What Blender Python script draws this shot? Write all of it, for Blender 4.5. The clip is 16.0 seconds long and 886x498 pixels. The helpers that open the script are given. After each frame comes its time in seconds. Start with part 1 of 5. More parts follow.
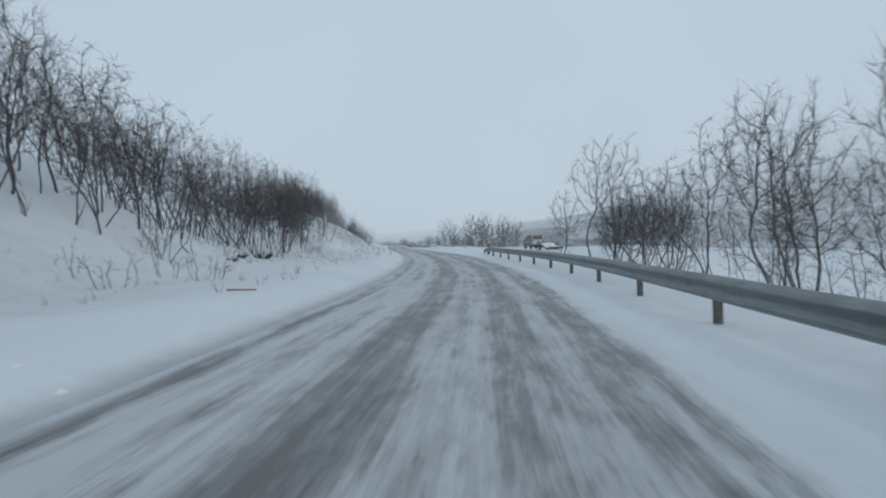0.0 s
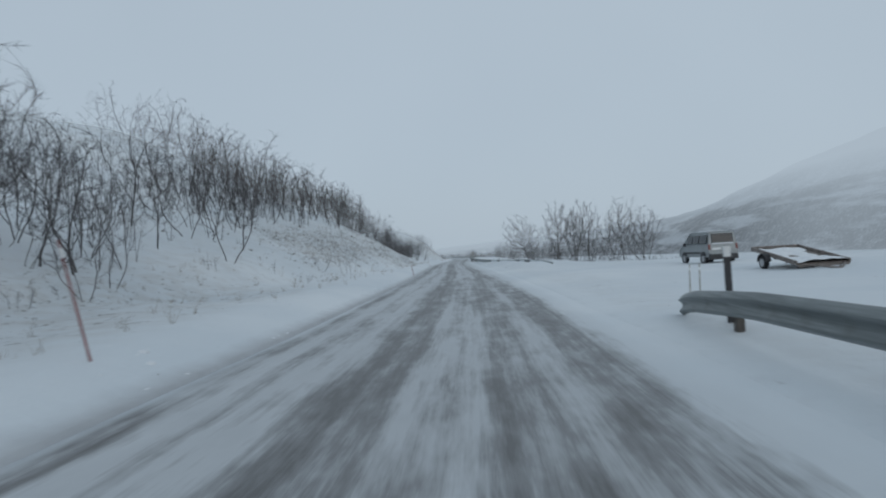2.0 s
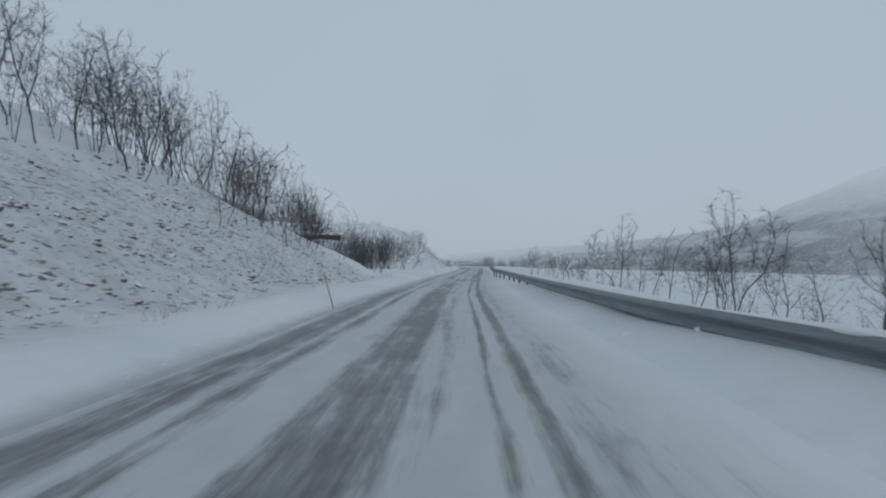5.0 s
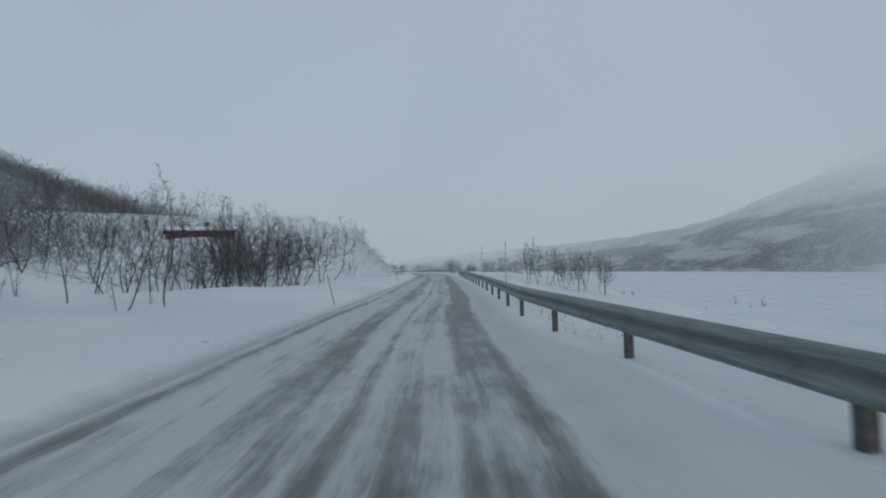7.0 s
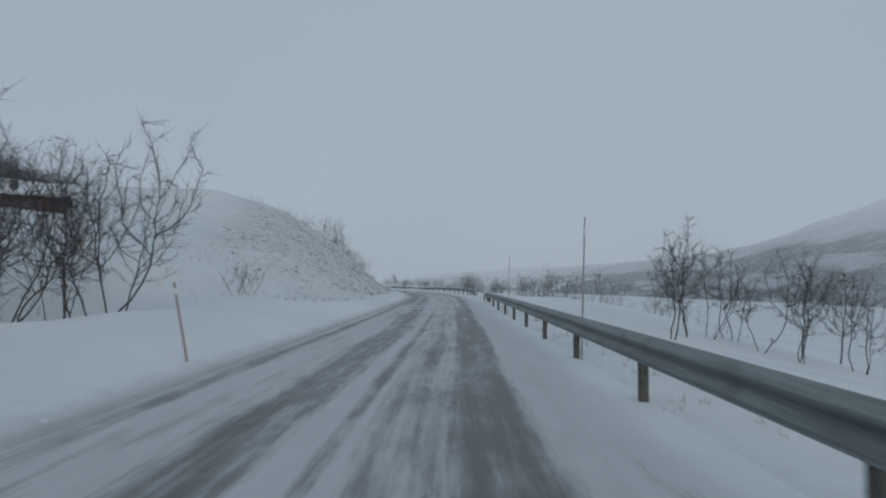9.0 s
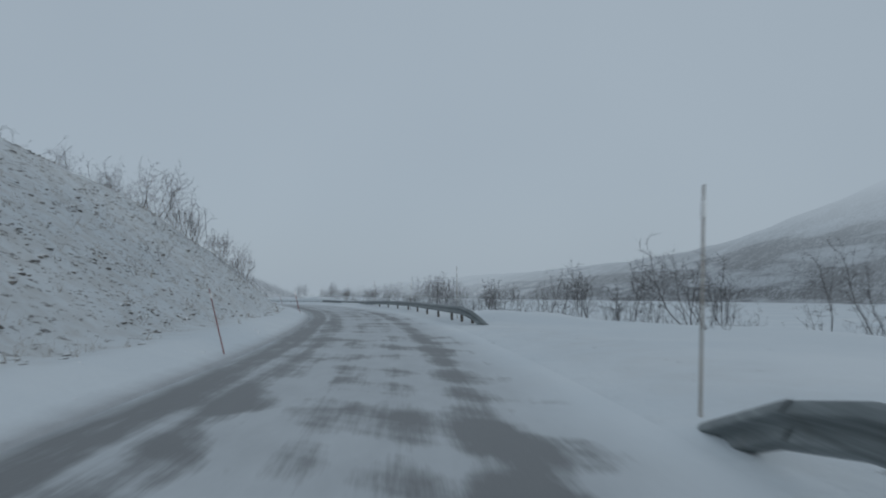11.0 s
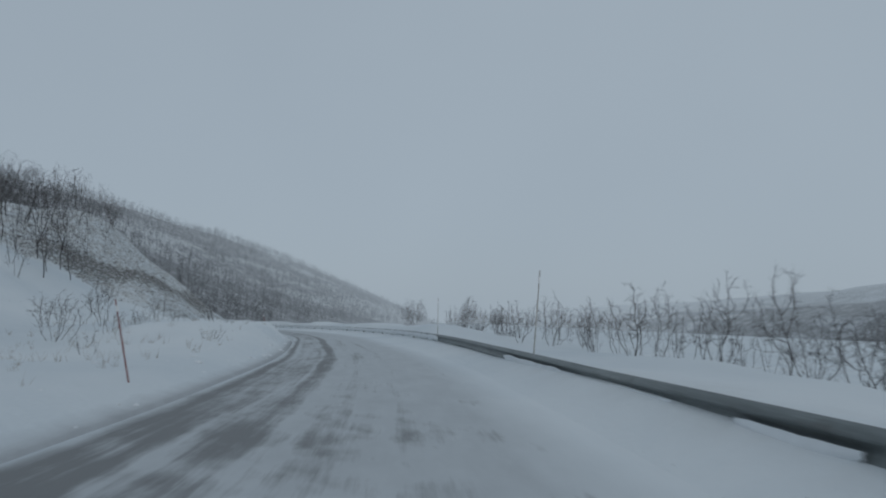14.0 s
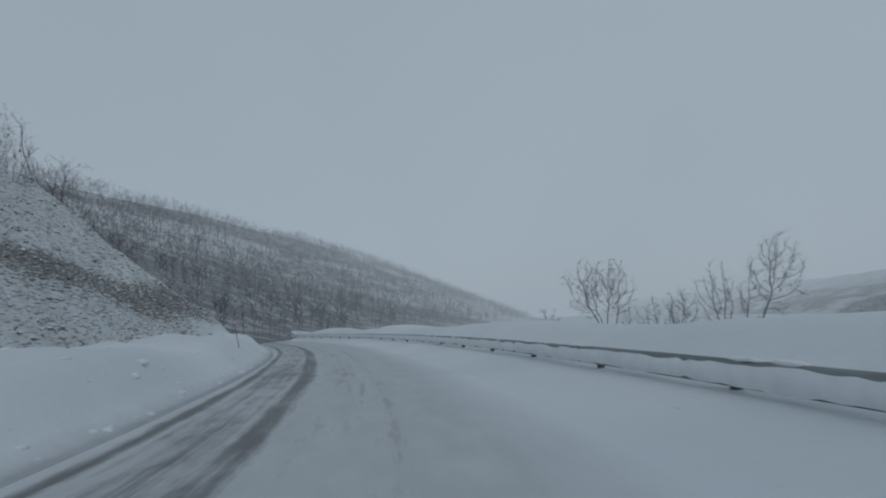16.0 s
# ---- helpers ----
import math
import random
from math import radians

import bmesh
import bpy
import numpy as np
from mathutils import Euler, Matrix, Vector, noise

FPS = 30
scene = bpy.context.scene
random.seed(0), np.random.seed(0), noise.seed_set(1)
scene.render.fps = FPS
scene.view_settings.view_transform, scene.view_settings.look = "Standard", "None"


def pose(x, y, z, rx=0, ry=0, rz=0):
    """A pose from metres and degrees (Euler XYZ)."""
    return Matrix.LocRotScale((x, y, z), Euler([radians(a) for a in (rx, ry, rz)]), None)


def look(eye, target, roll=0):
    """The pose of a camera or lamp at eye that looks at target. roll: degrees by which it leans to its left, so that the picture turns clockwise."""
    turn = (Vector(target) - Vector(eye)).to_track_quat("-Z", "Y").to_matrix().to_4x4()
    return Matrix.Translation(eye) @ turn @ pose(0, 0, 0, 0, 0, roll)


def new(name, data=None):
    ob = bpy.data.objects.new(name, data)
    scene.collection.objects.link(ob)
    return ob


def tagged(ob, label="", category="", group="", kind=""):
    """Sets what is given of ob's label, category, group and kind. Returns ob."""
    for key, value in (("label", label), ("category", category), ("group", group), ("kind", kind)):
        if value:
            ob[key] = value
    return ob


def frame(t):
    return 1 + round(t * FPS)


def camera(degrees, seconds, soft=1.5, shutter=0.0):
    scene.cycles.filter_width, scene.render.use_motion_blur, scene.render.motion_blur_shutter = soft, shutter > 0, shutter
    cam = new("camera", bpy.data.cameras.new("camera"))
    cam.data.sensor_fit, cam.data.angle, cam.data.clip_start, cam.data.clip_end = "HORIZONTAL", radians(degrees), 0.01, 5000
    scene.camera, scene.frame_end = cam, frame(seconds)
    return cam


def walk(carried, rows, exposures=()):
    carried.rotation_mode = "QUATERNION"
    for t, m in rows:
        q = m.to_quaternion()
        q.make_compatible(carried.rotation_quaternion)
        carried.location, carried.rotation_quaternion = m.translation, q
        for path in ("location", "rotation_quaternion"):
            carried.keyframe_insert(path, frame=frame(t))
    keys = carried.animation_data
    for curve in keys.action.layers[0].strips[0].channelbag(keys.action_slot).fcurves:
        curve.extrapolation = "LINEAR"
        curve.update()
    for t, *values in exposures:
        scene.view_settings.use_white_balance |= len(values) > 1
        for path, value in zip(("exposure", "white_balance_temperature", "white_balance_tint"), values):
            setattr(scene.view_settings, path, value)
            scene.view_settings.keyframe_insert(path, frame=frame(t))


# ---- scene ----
cam = camera(75.0, 16.0, soft=2.0, shutter=0.12)
PATH = [
    (0.0, (0.00, 0.00, 1.30), (0.00, 10.00, 1.17), -1.75),
    (0.5, (0.86, 10.15, 1.28), (0.44, 20.14, 1.26), -1.91),
    (1.0, (1.35, 20.29, 1.28), (0.53, 30.25, 1.30), -4.12),
    (1.5, (1.40, 30.39, 1.31), (0.36, 40.34, 1.33), -4.22),
    (2.0, (0.97, 40.39, 1.31), (-0.35, 50.31, 1.44), -3.43),
    (2.5, (0.25, 50.31, 1.30), (-1.32, 60.19, 1.46), -3.15),
    (3.0, (-0.65, 60.25, 1.30), (-2.43, 70.09, 1.48), -3.51),
    (3.5, (-1.67, 70.18, 1.30), (-3.53, 80.01, 1.47), -2.95),
    (4.0, (-2.79, 80.09, 1.30), (-4.52, 89.94, 1.43), -2.79),
    (4.5, (-3.99, 90.00, 1.30), (-5.72, 99.85, 1.34), -1.68),
    (5.0, (-5.20, 99.91, 1.30), (-6.71, 109.79, 1.54), -0.77),
    (5.2, (-5.68, 103.88, 1.30), (-7.27, 113.74, 1.74), -0.87),
    (7.3, (-10.04, 145.61, 1.30), (-10.78, 155.57, 1.60), -2.10),
    (7.5, (-10.32, 149.62, 1.29), (-11.08, 159.58, 1.64), -1.94),
    (8.0, (-11.02, 159.73, 1.30), (-12.23, 169.64, 1.84), -1.19),
    (8.5, (-11.79, 169.93, 1.29), (-12.83, 179.86, 1.75), 0.54),
    (8.7, (-12.12, 173.97, 1.30), (-13.24, 183.89, 1.85), 0.46),
    (10.8, (-15.85, 215.82, 1.30), (-16.07, 225.79, 2.01), -1.95),
    (11.0, (-16.27, 219.79, 1.30), (-16.62, 229.75, 2.05), -1.49),
    (11.5, (-17.44, 229.69, 1.30), (-18.54, 239.61, 1.90), -1.07),
    (12.0, (-18.82, 239.53, 1.31), (-19.88, 249.44, 2.13), -1.42),
    (12.5, (-20.72, 249.31, 1.30), (-21.92, 259.15, 2.60), -0.34),
    (13.0, (-23.15, 259.01, 1.32), (-24.56, 268.85, 2.42), -1.04),
    (13.5, (-26.13, 268.58, 1.30), (-28.17, 278.28, 2.60), -0.34),
    (14.0, (-29.47, 278.02, 1.30), (-32.15, 287.57, 2.55), 0.25),
    (14.5, (-32.99, 287.33, 1.30), (-36.29, 296.70, 2.45), -1.17),
    (15.0, (-36.90, 296.47, 1.30), (-40.61, 305.69, 2.45), -1.96),
    (15.5, (-41.33, 305.40, 1.30), (-45.27, 314.54, 2.29), -2.42),
    (16.0, (-46.25, 314.07, 1.30), (-50.35, 323.10, 2.55), -3.08),
]
EXPOSURES = [(0.0, 0.45), (2.0, 0.22), (5.0, 0.15), (8.0, 0.0), (12.0, -0.08), (16.0, -0.16)]
walk(cam, [(t, look(eye, target, roll)) for t, eye, target, roll in PATH], EXPOSURES)

# ---- world and light: thick overcast with blowing snow ----
world = bpy.data.worlds.new("overcast")
scene.world = world
world.use_nodes = True
wn, wl = world.node_tree.nodes, world.node_tree.links
SUN_EL, SUN_AZ = radians(24), radians(150)
sky = wn.new("ShaderNodeTexSky")
sky.sky_type = "NISHITA"
sky.sun_disc = False
sky.sun_elevation, sky.sun_rotation = SUN_EL, SUN_AZ
sky.air_density, sky.dust_density = 1.0, 4.0
sky_level = wn.new("ShaderNodeVectorMath")
sky_level.operation = "SCALE"
sky_level.inputs["Scale"].default_value = 0.10
wl.new(sky.outputs[0], sky_level.inputs[0])
cloud_pos = wn.new("ShaderNodeTexCoord")
cloud_noise = wn.new("ShaderNodeTexNoise")
cloud_noise.inputs["Scale"].default_value = 1.3
cloud_noise.inputs["Detail"].default_value = 3
wl.new(cloud_pos.outputs["Generated"], cloud_noise.inputs["Vector"])
cloud = wn.new("ShaderNodeValToRGB")
cloud.color_ramp.elements[0].position, cloud.color_ramp.elements[0].color = 0.3, (0.352, 0.423, 0.492, 1)
cloud.color_ramp.elements[1].position, cloud.color_ramp.elements[1].color = 0.7, (0.380, 0.454, 0.524, 1)
wl.new(cloud_noise.outputs["Fac"], cloud.inputs[0])
cover = wn.new("ShaderNodeMix")
cover.data_type = "RGBA"
cover.inputs[0].default_value = 0.94
wl.new(sky_level.outputs[0], cover.inputs[6])
wl.new(cloud.outputs[0], cover.inputs[7])
wl.new(cover.outputs[2], wn["Background"].inputs["Color"])
wn["Background"].inputs["Strength"].default_value = 1.0
sun = new("sun", bpy.data.lights.new("sun", "SUN"))
sun.data.energy, sun.data.angle, sun.data.color = 0.25, radians(40), (1.0, 0.97, 0.93)
sun.matrix_world = look((0, 0, 60), (60 * math.sin(SUN_AZ) * -1, 60 * math.cos(SUN_AZ) * -1, 60 - 60 * math.tan(SUN_EL)))


# ---- materials ----
def material(name, rough=0.8, metal=0.0):
    m = bpy.data.materials.new(name)
    m.use_nodes = True
    b = m.node_tree.nodes["Principled BSDF"]
    b.inputs["Roughness"].default_value, b.inputs["Metallic"].default_value = rough, metal
    return m, m.node_tree.nodes, m.node_tree.links, b


def noise_node(n, l, vec, scale, detail=4.0, rough=0.55):
    k = n.new("ShaderNodeTexNoise")
    k.inputs["Scale"].default_value, k.inputs["Detail"].default_value, k.inputs["Roughness"].default_value = scale, detail, rough
    if vec is not None:
        l.new(vec, k.inputs["Vector"])
    return k.outputs["Fac"]


def ramp(n, l, fac, *stops):
    k = n.new("ShaderNodeValToRGB")
    e = k.color_ramp.elements
    while len(e) < len(stops):
        e.new(0.5)
    for i, (pos, col) in enumerate(stops):
        e[i].position = pos
        e[i].color = (*col, 1) if isinstance(col, tuple) else (col, col, col, 1)
    l.new(fac, k.inputs[0])
    return k.outputs[0]


def math_node(n, l, op, a, b=None, clamp=False):
    k = n.new("ShaderNodeMath")
    k.operation, k.use_clamp = op, clamp
    for i, v in enumerate((a, b)):
        if v is None:
            continue
        if isinstance(v, (int, float)):
            k.inputs[i].default_value = v
        else:
            l.new(v, k.inputs[i])
    return k.outputs[0]


def mix_col(n, l, fac, a, b):
    k = n.new("ShaderNodeMix")
    k.data_type = "RGBA"
    for i, v in ((0, fac), (6, a), (7, b)):
        if isinstance(v, tuple):
            k.inputs[i].default_value = (*v, 1)
        elif isinstance(v, (int, float)):
            k.inputs[i].default_value = v
        else:
            l.new(v, k.inputs[i])
    return k.outputs[2]


def bump(n, l, b, height, strength, distance):
    k = n.new("ShaderNodeBump")
    k.inputs["Strength"].default_value, k.inputs["Distance"].default_value = strength, distance
    l.new(height, k.inputs["Height"])
    l.new(k.outputs[0], b.inputs["Normal"])


def simple(name, col, rough=0.7, metal=0.0, var=0.25, scale=6.0, bump_d=0.0):
    m, n, l, b = material(name, rough, metal)
    pos = n.new("ShaderNodeTexCoord").outputs["Object"]
    f = noise_node(n, l, pos, scale, 5)
    dark, light = tuple(c * (1 - var) for c in col), tuple(min(1, c * (1 + var)) for c in col)
    l.new(ramp(n, l, f, (0.3, dark), (0.7, light)), b.inputs["Base Color"])
    if bump_d:
        bump(n, l, b, noise_node(n, l, pos, scale * 5, 4), 0.5, bump_d)
    return m


SNOW, SNOW_BLUE = (0.72, 0.755, 0.775), (0.62, 0.67, 0.705)


def make_snow_ground():
    m, n, l, b = material("wind_packed_snow", 0.65)
    pos = n.new("ShaderNodeNewGeometry").outputs["Position"]
    big, mid, fine = noise_node(n, l, pos, 0.12, 4), noise_node(n, l, pos, 1.4, 6), noise_node(n, l, pos, 9, 4)
    snow = mix_col(n, l, ramp(n, l, big, (0.35, 0.0), (0.65, 1.0)), SNOW_BLUE, SNOW)
    att = n.new("ShaderNodeAttribute")
    att.attribute_name = "bare"
    bare = att.outputs["Fac"]
    layers = n.new("ShaderNodeMapping")
    layers.inputs["Scale"].default_value = (0.55, 0.55, 2.0)
    l.new(pos, layers.inputs[0])
    speck = noise_node(n, l, layers.outputs[0], 4.6, 8, 0.72)
    hole = math_node(n, l, "GREATER_THAN", math_node(n, l, "ADD", math_node(n, l, "MULTIPLY", bare, 0.17), speck), 0.69)
    vor = noise_node(n, l, pos, 7, 6, 0.7)
    rock = ramp(n, l, vor, (0.35, (0.085, 0.083, 0.08)), (0.55, (0.20, 0.196, 0.19)), (0.72, (0.36, 0.35, 0.335)))
    grit = math_node(n, l, "MULTIPLY", ramp(n, l, mid, (0.42, 0.0), (0.62, 1.0)), math_node(n, l, "MULTIPLY", bare, 0.6))
    col = mix_col(n, l, grit, snow, (0.41, 0.385, 0.35))
    thrown = n.new("ShaderNodeAttribute")
    thrown.attribute_name = "slush"
    spread = math_node(n, l, "ADD", thrown.outputs["Fac"], math_node(n, l, "MULTIPLY", math_node(n, l, "SUBTRACT", noise_node(n, l, pos, 1.6, 5, 0.65), 0.5), 0.5))
    col = mix_col(n, l, math_node(n, l, "MULTIPLY", ramp(n, l, spread, (0.3, 0.0), (0.95, 1.0)), math_node(n, l, "MINIMUM", math_node(n, l, "MULTIPLY", thrown.outputs["Fac"], 4.0), 1.0)), col, (0.40, 0.415, 0.43))
    l.new(mix_col(n, l, hole, col, rock), b.inputs["Base Color"])
    h = math_node(n, l, "ADD", math_node(n, l, "MULTIPLY", mid, 1.0), math_node(n, l, "MULTIPLY", fine, 0.25))
    h = math_node(n, l, "ADD", h, math_node(n, l, "MULTIPLY", math_node(n, l, "MULTIPLY", speck, bare), 3.2))
    bump(n, l, b, h, 0.6, 0.12)
    return m


def band(n, l, d, at, half, soft):
    """1 within half of the line d = at, fading over soft."""
    off = math_node(n, l, "ABSOLUTE", math_node(n, l, "SUBTRACT", d, at))
    k = n.new("ShaderNodeMapRange")
    k.inputs["From Min"].default_value, k.inputs["From Max"].default_value = half + soft, max(half - soft, 0)
    l.new(off, k.inputs["Value"])
    return k.outputs[0]


def make_road():
    m, n, l, b = material("snow_streaked_asphalt", 0.6)
    uv = n.new("ShaderNodeUVMap").outputs[0]
    sep = n.new("ShaderNodeSeparateXYZ")
    l.new(uv, sep.inputs[0])
    wob = n.new("ShaderNodeCombineXYZ")
    l.new(math_node(n, l, "MULTIPLY", sep.outputs[1], 0.05), wob.inputs[1])
    wander = math_node(n, l, "MULTIPLY", math_node(n, l, "SUBTRACT", noise_node(n, l, wob.outputs[0], 1.0, 3), 0.5), 0.5)
    d = math_node(n, l, "ADD", sep.outputs[0], wander)
    s = sep.outputs[1]

    def stretched(sd, ss, detail, rough=0.6):
        k = n.new("ShaderNodeCombineXYZ")
        l.new(math_node(n, l, "MULTIPLY", d, sd), k.inputs[0])
        l.new(math_node(n, l, "MULTIPLY", s, ss), k.inputs[1])
        return noise_node(n, l, k.outputs[0], 1.0, detail, rough)

    def total(*bands):
        out = None
        for at, half, soft, w in bands:
            v = math_node(n, l, "MULTIPLY", band(n, l, d, at, half, soft), w)
            out = v if out is None else math_node(n, l, "MAXIMUM", out, v)
        return out

    # bare lanes along the road, stretch by stretch: middle, half width, softness, how bare
    start = total((-3.2, 0.30, 0.20, 0.54), (-1.25, 0.55, 0.30, 0.66), (0.25, 0.50, 0.30, 0.60), (1.2, 0.45, 0.20, 0.58), (-2.4, 0.4, 0.3, 0.36), (-0.5, 0.4, 0.3, 0.44))
    first = total((-3.2, 0.45, 0.25, 0.58), (-1.02, 0.48, 0.24, 0.66), (0.72, 0.46, 0.20, 0.56), (-2.1, 0.3, 0.2, 0.40), (-0.2, 0.3, 0.2, 0.36), (1.9, 0.07, 0.08, 0.46))
    second = total((-3.1, 0.45, 0.20, 0.64), (-2.35, 0.16, 0.14, 0.62), (-1.02, 0.50, 0.18, 0.72), (0.26, 0.06, 0.06, 0.76), (0.64, 0.11, 0.08, 0.80), (-0.35, 0.25, 0.2, 0.36), (0.95, 0.3, 0.2, 0.30))
    mid = total((-3.2, 0.18, 0.14, 0.62), (-1.75, 0.40, 0.22, 0.64), (-0.95, 0.10, 0.08, 0.56), (-0.4, 0.35, 0.3, 0.48), (0.36, 0.40, 0.12, 0.72), (-2.5, 0.3, 0.3, 0.28))
    late = total((-3.1, 0.60, 0.2, 0.74), (-2.1, 0.50, 0.4, 0.64), (-0.9, 0.5, 0.4, 0.40), (-0.1, 0.45, 0.4, 0.44), (0.75, 0.34, 0.22, 0.70), (1.5, 0.3, 0.3, 0.24))
    turn = total((-3.0, 0.62, 0.2, 0.84), (-1.9, 0.34, 0.3, 0.60), (-0.7, 0.4, 0.4, 0.30), (0.4, 0.35, 0.3, 0.38), (1.2, 0.3, 0.3, 0.2))
    last = total((-3.15, 0.14, 0.12, 0.84), (-1.65, 0.22, 0.14, 0.80), (-2.4, 0.6, 0.2, 0.40), (-0.7, 0.4, 0.4, 0.26), (0.1, 0.12, 0.12, 0.34))

    def part_way(a, z):
        k = n.new("ShaderNodeMapRange")
        k.inputs["From Min"].default_value, k.inputs["From Max"].default_value = a, z
        l.new(s, k.inputs["Value"])
        return k.outputs[0]

    lanes, gusty, packed = start, part_way(200, 224), part_way(283, 297)
    for nxt, fac in ((first, part_way(62, 80)), (second, part_way(97, 106)), (mid, part_way(124, 152)), (late, gusty), (turn, part_way(262, 277)), (last, packed)):
        k = n.new("ShaderNodeMix")
        l.new(fac, k.inputs[0]), l.new(lanes, k.inputs[2]), l.new(nxt, k.inputs[3])
        lanes = k.outputs[0]
    drifting = math_node(n, l, "SUBTRACT", gusty, packed, True)
    calm = math_node(n, l, "SUBTRACT", 1.0, math_node(n, l, "MULTIPLY", drifting, 0.35))

    def swing(v, amount):
        return math_node(n, l, "MULTIPLY", math_node(n, l, "SUBTRACT", v, 0.5), amount)

    streak, dash, patch, fine = stretched(4.6, 0.17, 6, 0.66), stretched(2.0, 0.75, 5, 0.62), stretched(0.55, 0.11, 4), stretched(15, 2.2, 4, 0.7)
    amount = lanes
    for v, k in ((streak, 1.25), (dash, 1.15), (patch, 0.75), (fine, 0.45)):
        amount = math_node(n, l, "ADD", amount, math_node(n, l, "MULTIPLY", swing(v, k), calm))
    # tongues of drift that the wind lays across the road
    bend = math_node(n, l, "MULTIPLY", swing(stretched(0.35, 0.35, 2), 1.0), 5.0)
    tongue_pos = n.new("ShaderNodeCombineXYZ")
    l.new(math_node(n, l, "MULTIPLY", math_node(n, l, "ADD", d, bend), 0.46), tongue_pos.inputs[0])
    l.new(math_node(n, l, "MULTIPLY", math_node(n, l, "ADD", s, math_node(n, l, "MULTIPLY", d, 0.8)), 0.62), tongue_pos.inputs[1])
    tongue = noise_node(n, l, tongue_pos.outputs[0], 1.0, 4, 0.5)
    open_side = n.new("ShaderNodeMapRange")
    open_side.inputs["From Min"].default_value, open_side.inputs["From Max"].default_value, open_side.inputs["To Min"].default_value = -3.2, -1.4, 0.3
    l.new(d, open_side.inputs["Value"])
    amount = math_node(n, l, "ADD", amount, math_node(n, l, "MULTIPLY", math_node(n, l, "MULTIPLY", swing(tongue, 2.1), open_side.outputs[0]), drifting))
    crisp = math_node(n, l, "ADD", 1.0, math_node(n, l, "MULTIPLY", drifting, 0.5))
    amount = math_node(n, l, "ADD", math_node(n, l, "MULTIPLY", math_node(n, l, "SUBTRACT", amount, 0.47), crisp), 0.47)
    bare = ramp(n, l, amount, (0.22, 0.0), (0.44, 0.34), (0.60, 0.70), (0.84, 1.0))
    bare = math_node(n, l, "MULTIPLY", bare, math_node(n, l, "SUBTRACT", 1.0, math_node(n, l, "MULTIPLY", drifting, 0.16)))
    # snow from the verges reaches in with a ragged edge
    ragged = swing(stretched(1.4, 0.5, 4), 0.5)
    for a, z in ((-3.62, -3.22), (2.0, 1.45)):
        k = n.new("ShaderNodeMapRange")
        k.inputs["From Min"].default_value, k.inputs["From Max"].default_value = a, z
        l.new(math_node(n, l, "ADD", d, ragged), k.inputs["Value"])
        bare = math_node(n, l, "MULTIPLY", bare, k.outputs[0])
    pos = n.new("ShaderNodeNewGeometry").outputs["Position"]
    grain = noise_node(n, l, pos, 60, 3)
    tar = ramp(n, l, grain, (0.3, (0.060, 0.059, 0.058)), (0.7, (0.100, 0.098, 0.096)))
    dusty = mix_col(n, l, 0.07, tar, (0.5, 0.52, 0.54))
    snow = mix_col(n, l, dash, (0.40, 0.422, 0.44), (0.60, 0.63, 0.65))
    verge = mix_col(n, l, ramp(n, l, noise_node(n, l, pos, 0.12, 4), (0.35, 0.0), (0.65, 1.0)), SNOW_BLUE, SNOW)
    for a, z in ((1.1, 2.1), (-3.2, -3.7)):
        rim = n.new("ShaderNodeMapRange")
        rim.inputs["From Min"].default_value, rim.inputs["From Max"].default_value = a, z
        l.new(math_node(n, l, "ADD", d, ragged), rim.inputs["Value"])
        snow = mix_col(n, l, rim.outputs[0], snow, verge)
    l.new(mix_col(n, l, bare, snow, dusty), b.inputs["Base Color"])
    l.new(ramp(n, l, bare, (0.0, 0.7), (1.0, 0.45)), b.inputs["Roughness"])
    h = math_node(n, l, "SUBTRACT", math_node(n, l, "MULTIPLY", fine, 0.3), bare)
    bump(n, l, b, h, 0.5, 0.02)
    return m


def make_bark():
    m, n, l, b = material("birch_bark", 0.85)
    obj = n.new("ShaderNodeTexCoord").outputs["Object"]
    f = noise_node(n, l, obj, 5, 5)
    col = ramp(n, l, f, (0.3, (0.045, 0.042, 0.042)), (0.55, (0.10, 0.094, 0.094)), (0.75, (0.26, 0.258, 0.262)))
    rnd = n.new("ShaderNodeObjectInfo").outputs["Random"]
    l.new(mix_col(n, l, math_node(n, l, "MULTIPLY", rnd, 0.35), col, (0.13, 0.122, 0.12)), b.inputs["Base Color"])
    bump(n, l, b, noise_node(n, l, obj, 30, 3), 0.5, 0.01)
    return m


def make_twig():
    m, n, l, b = material("birch_twigs_with_rime", 0.85)
    obj = n.new("ShaderNodeTexCoord").outputs["Object"]
    f = noise_node(n, l, obj, 2.2, 4)
    l.new(ramp(n, l, f, (0.35, (0.046, 0.042, 0.043)), (0.58, (0.094, 0.089, 0.091)), (0.76, (0.25, 0.252, 0.262))), b.inputs["Base Color"])
    return m


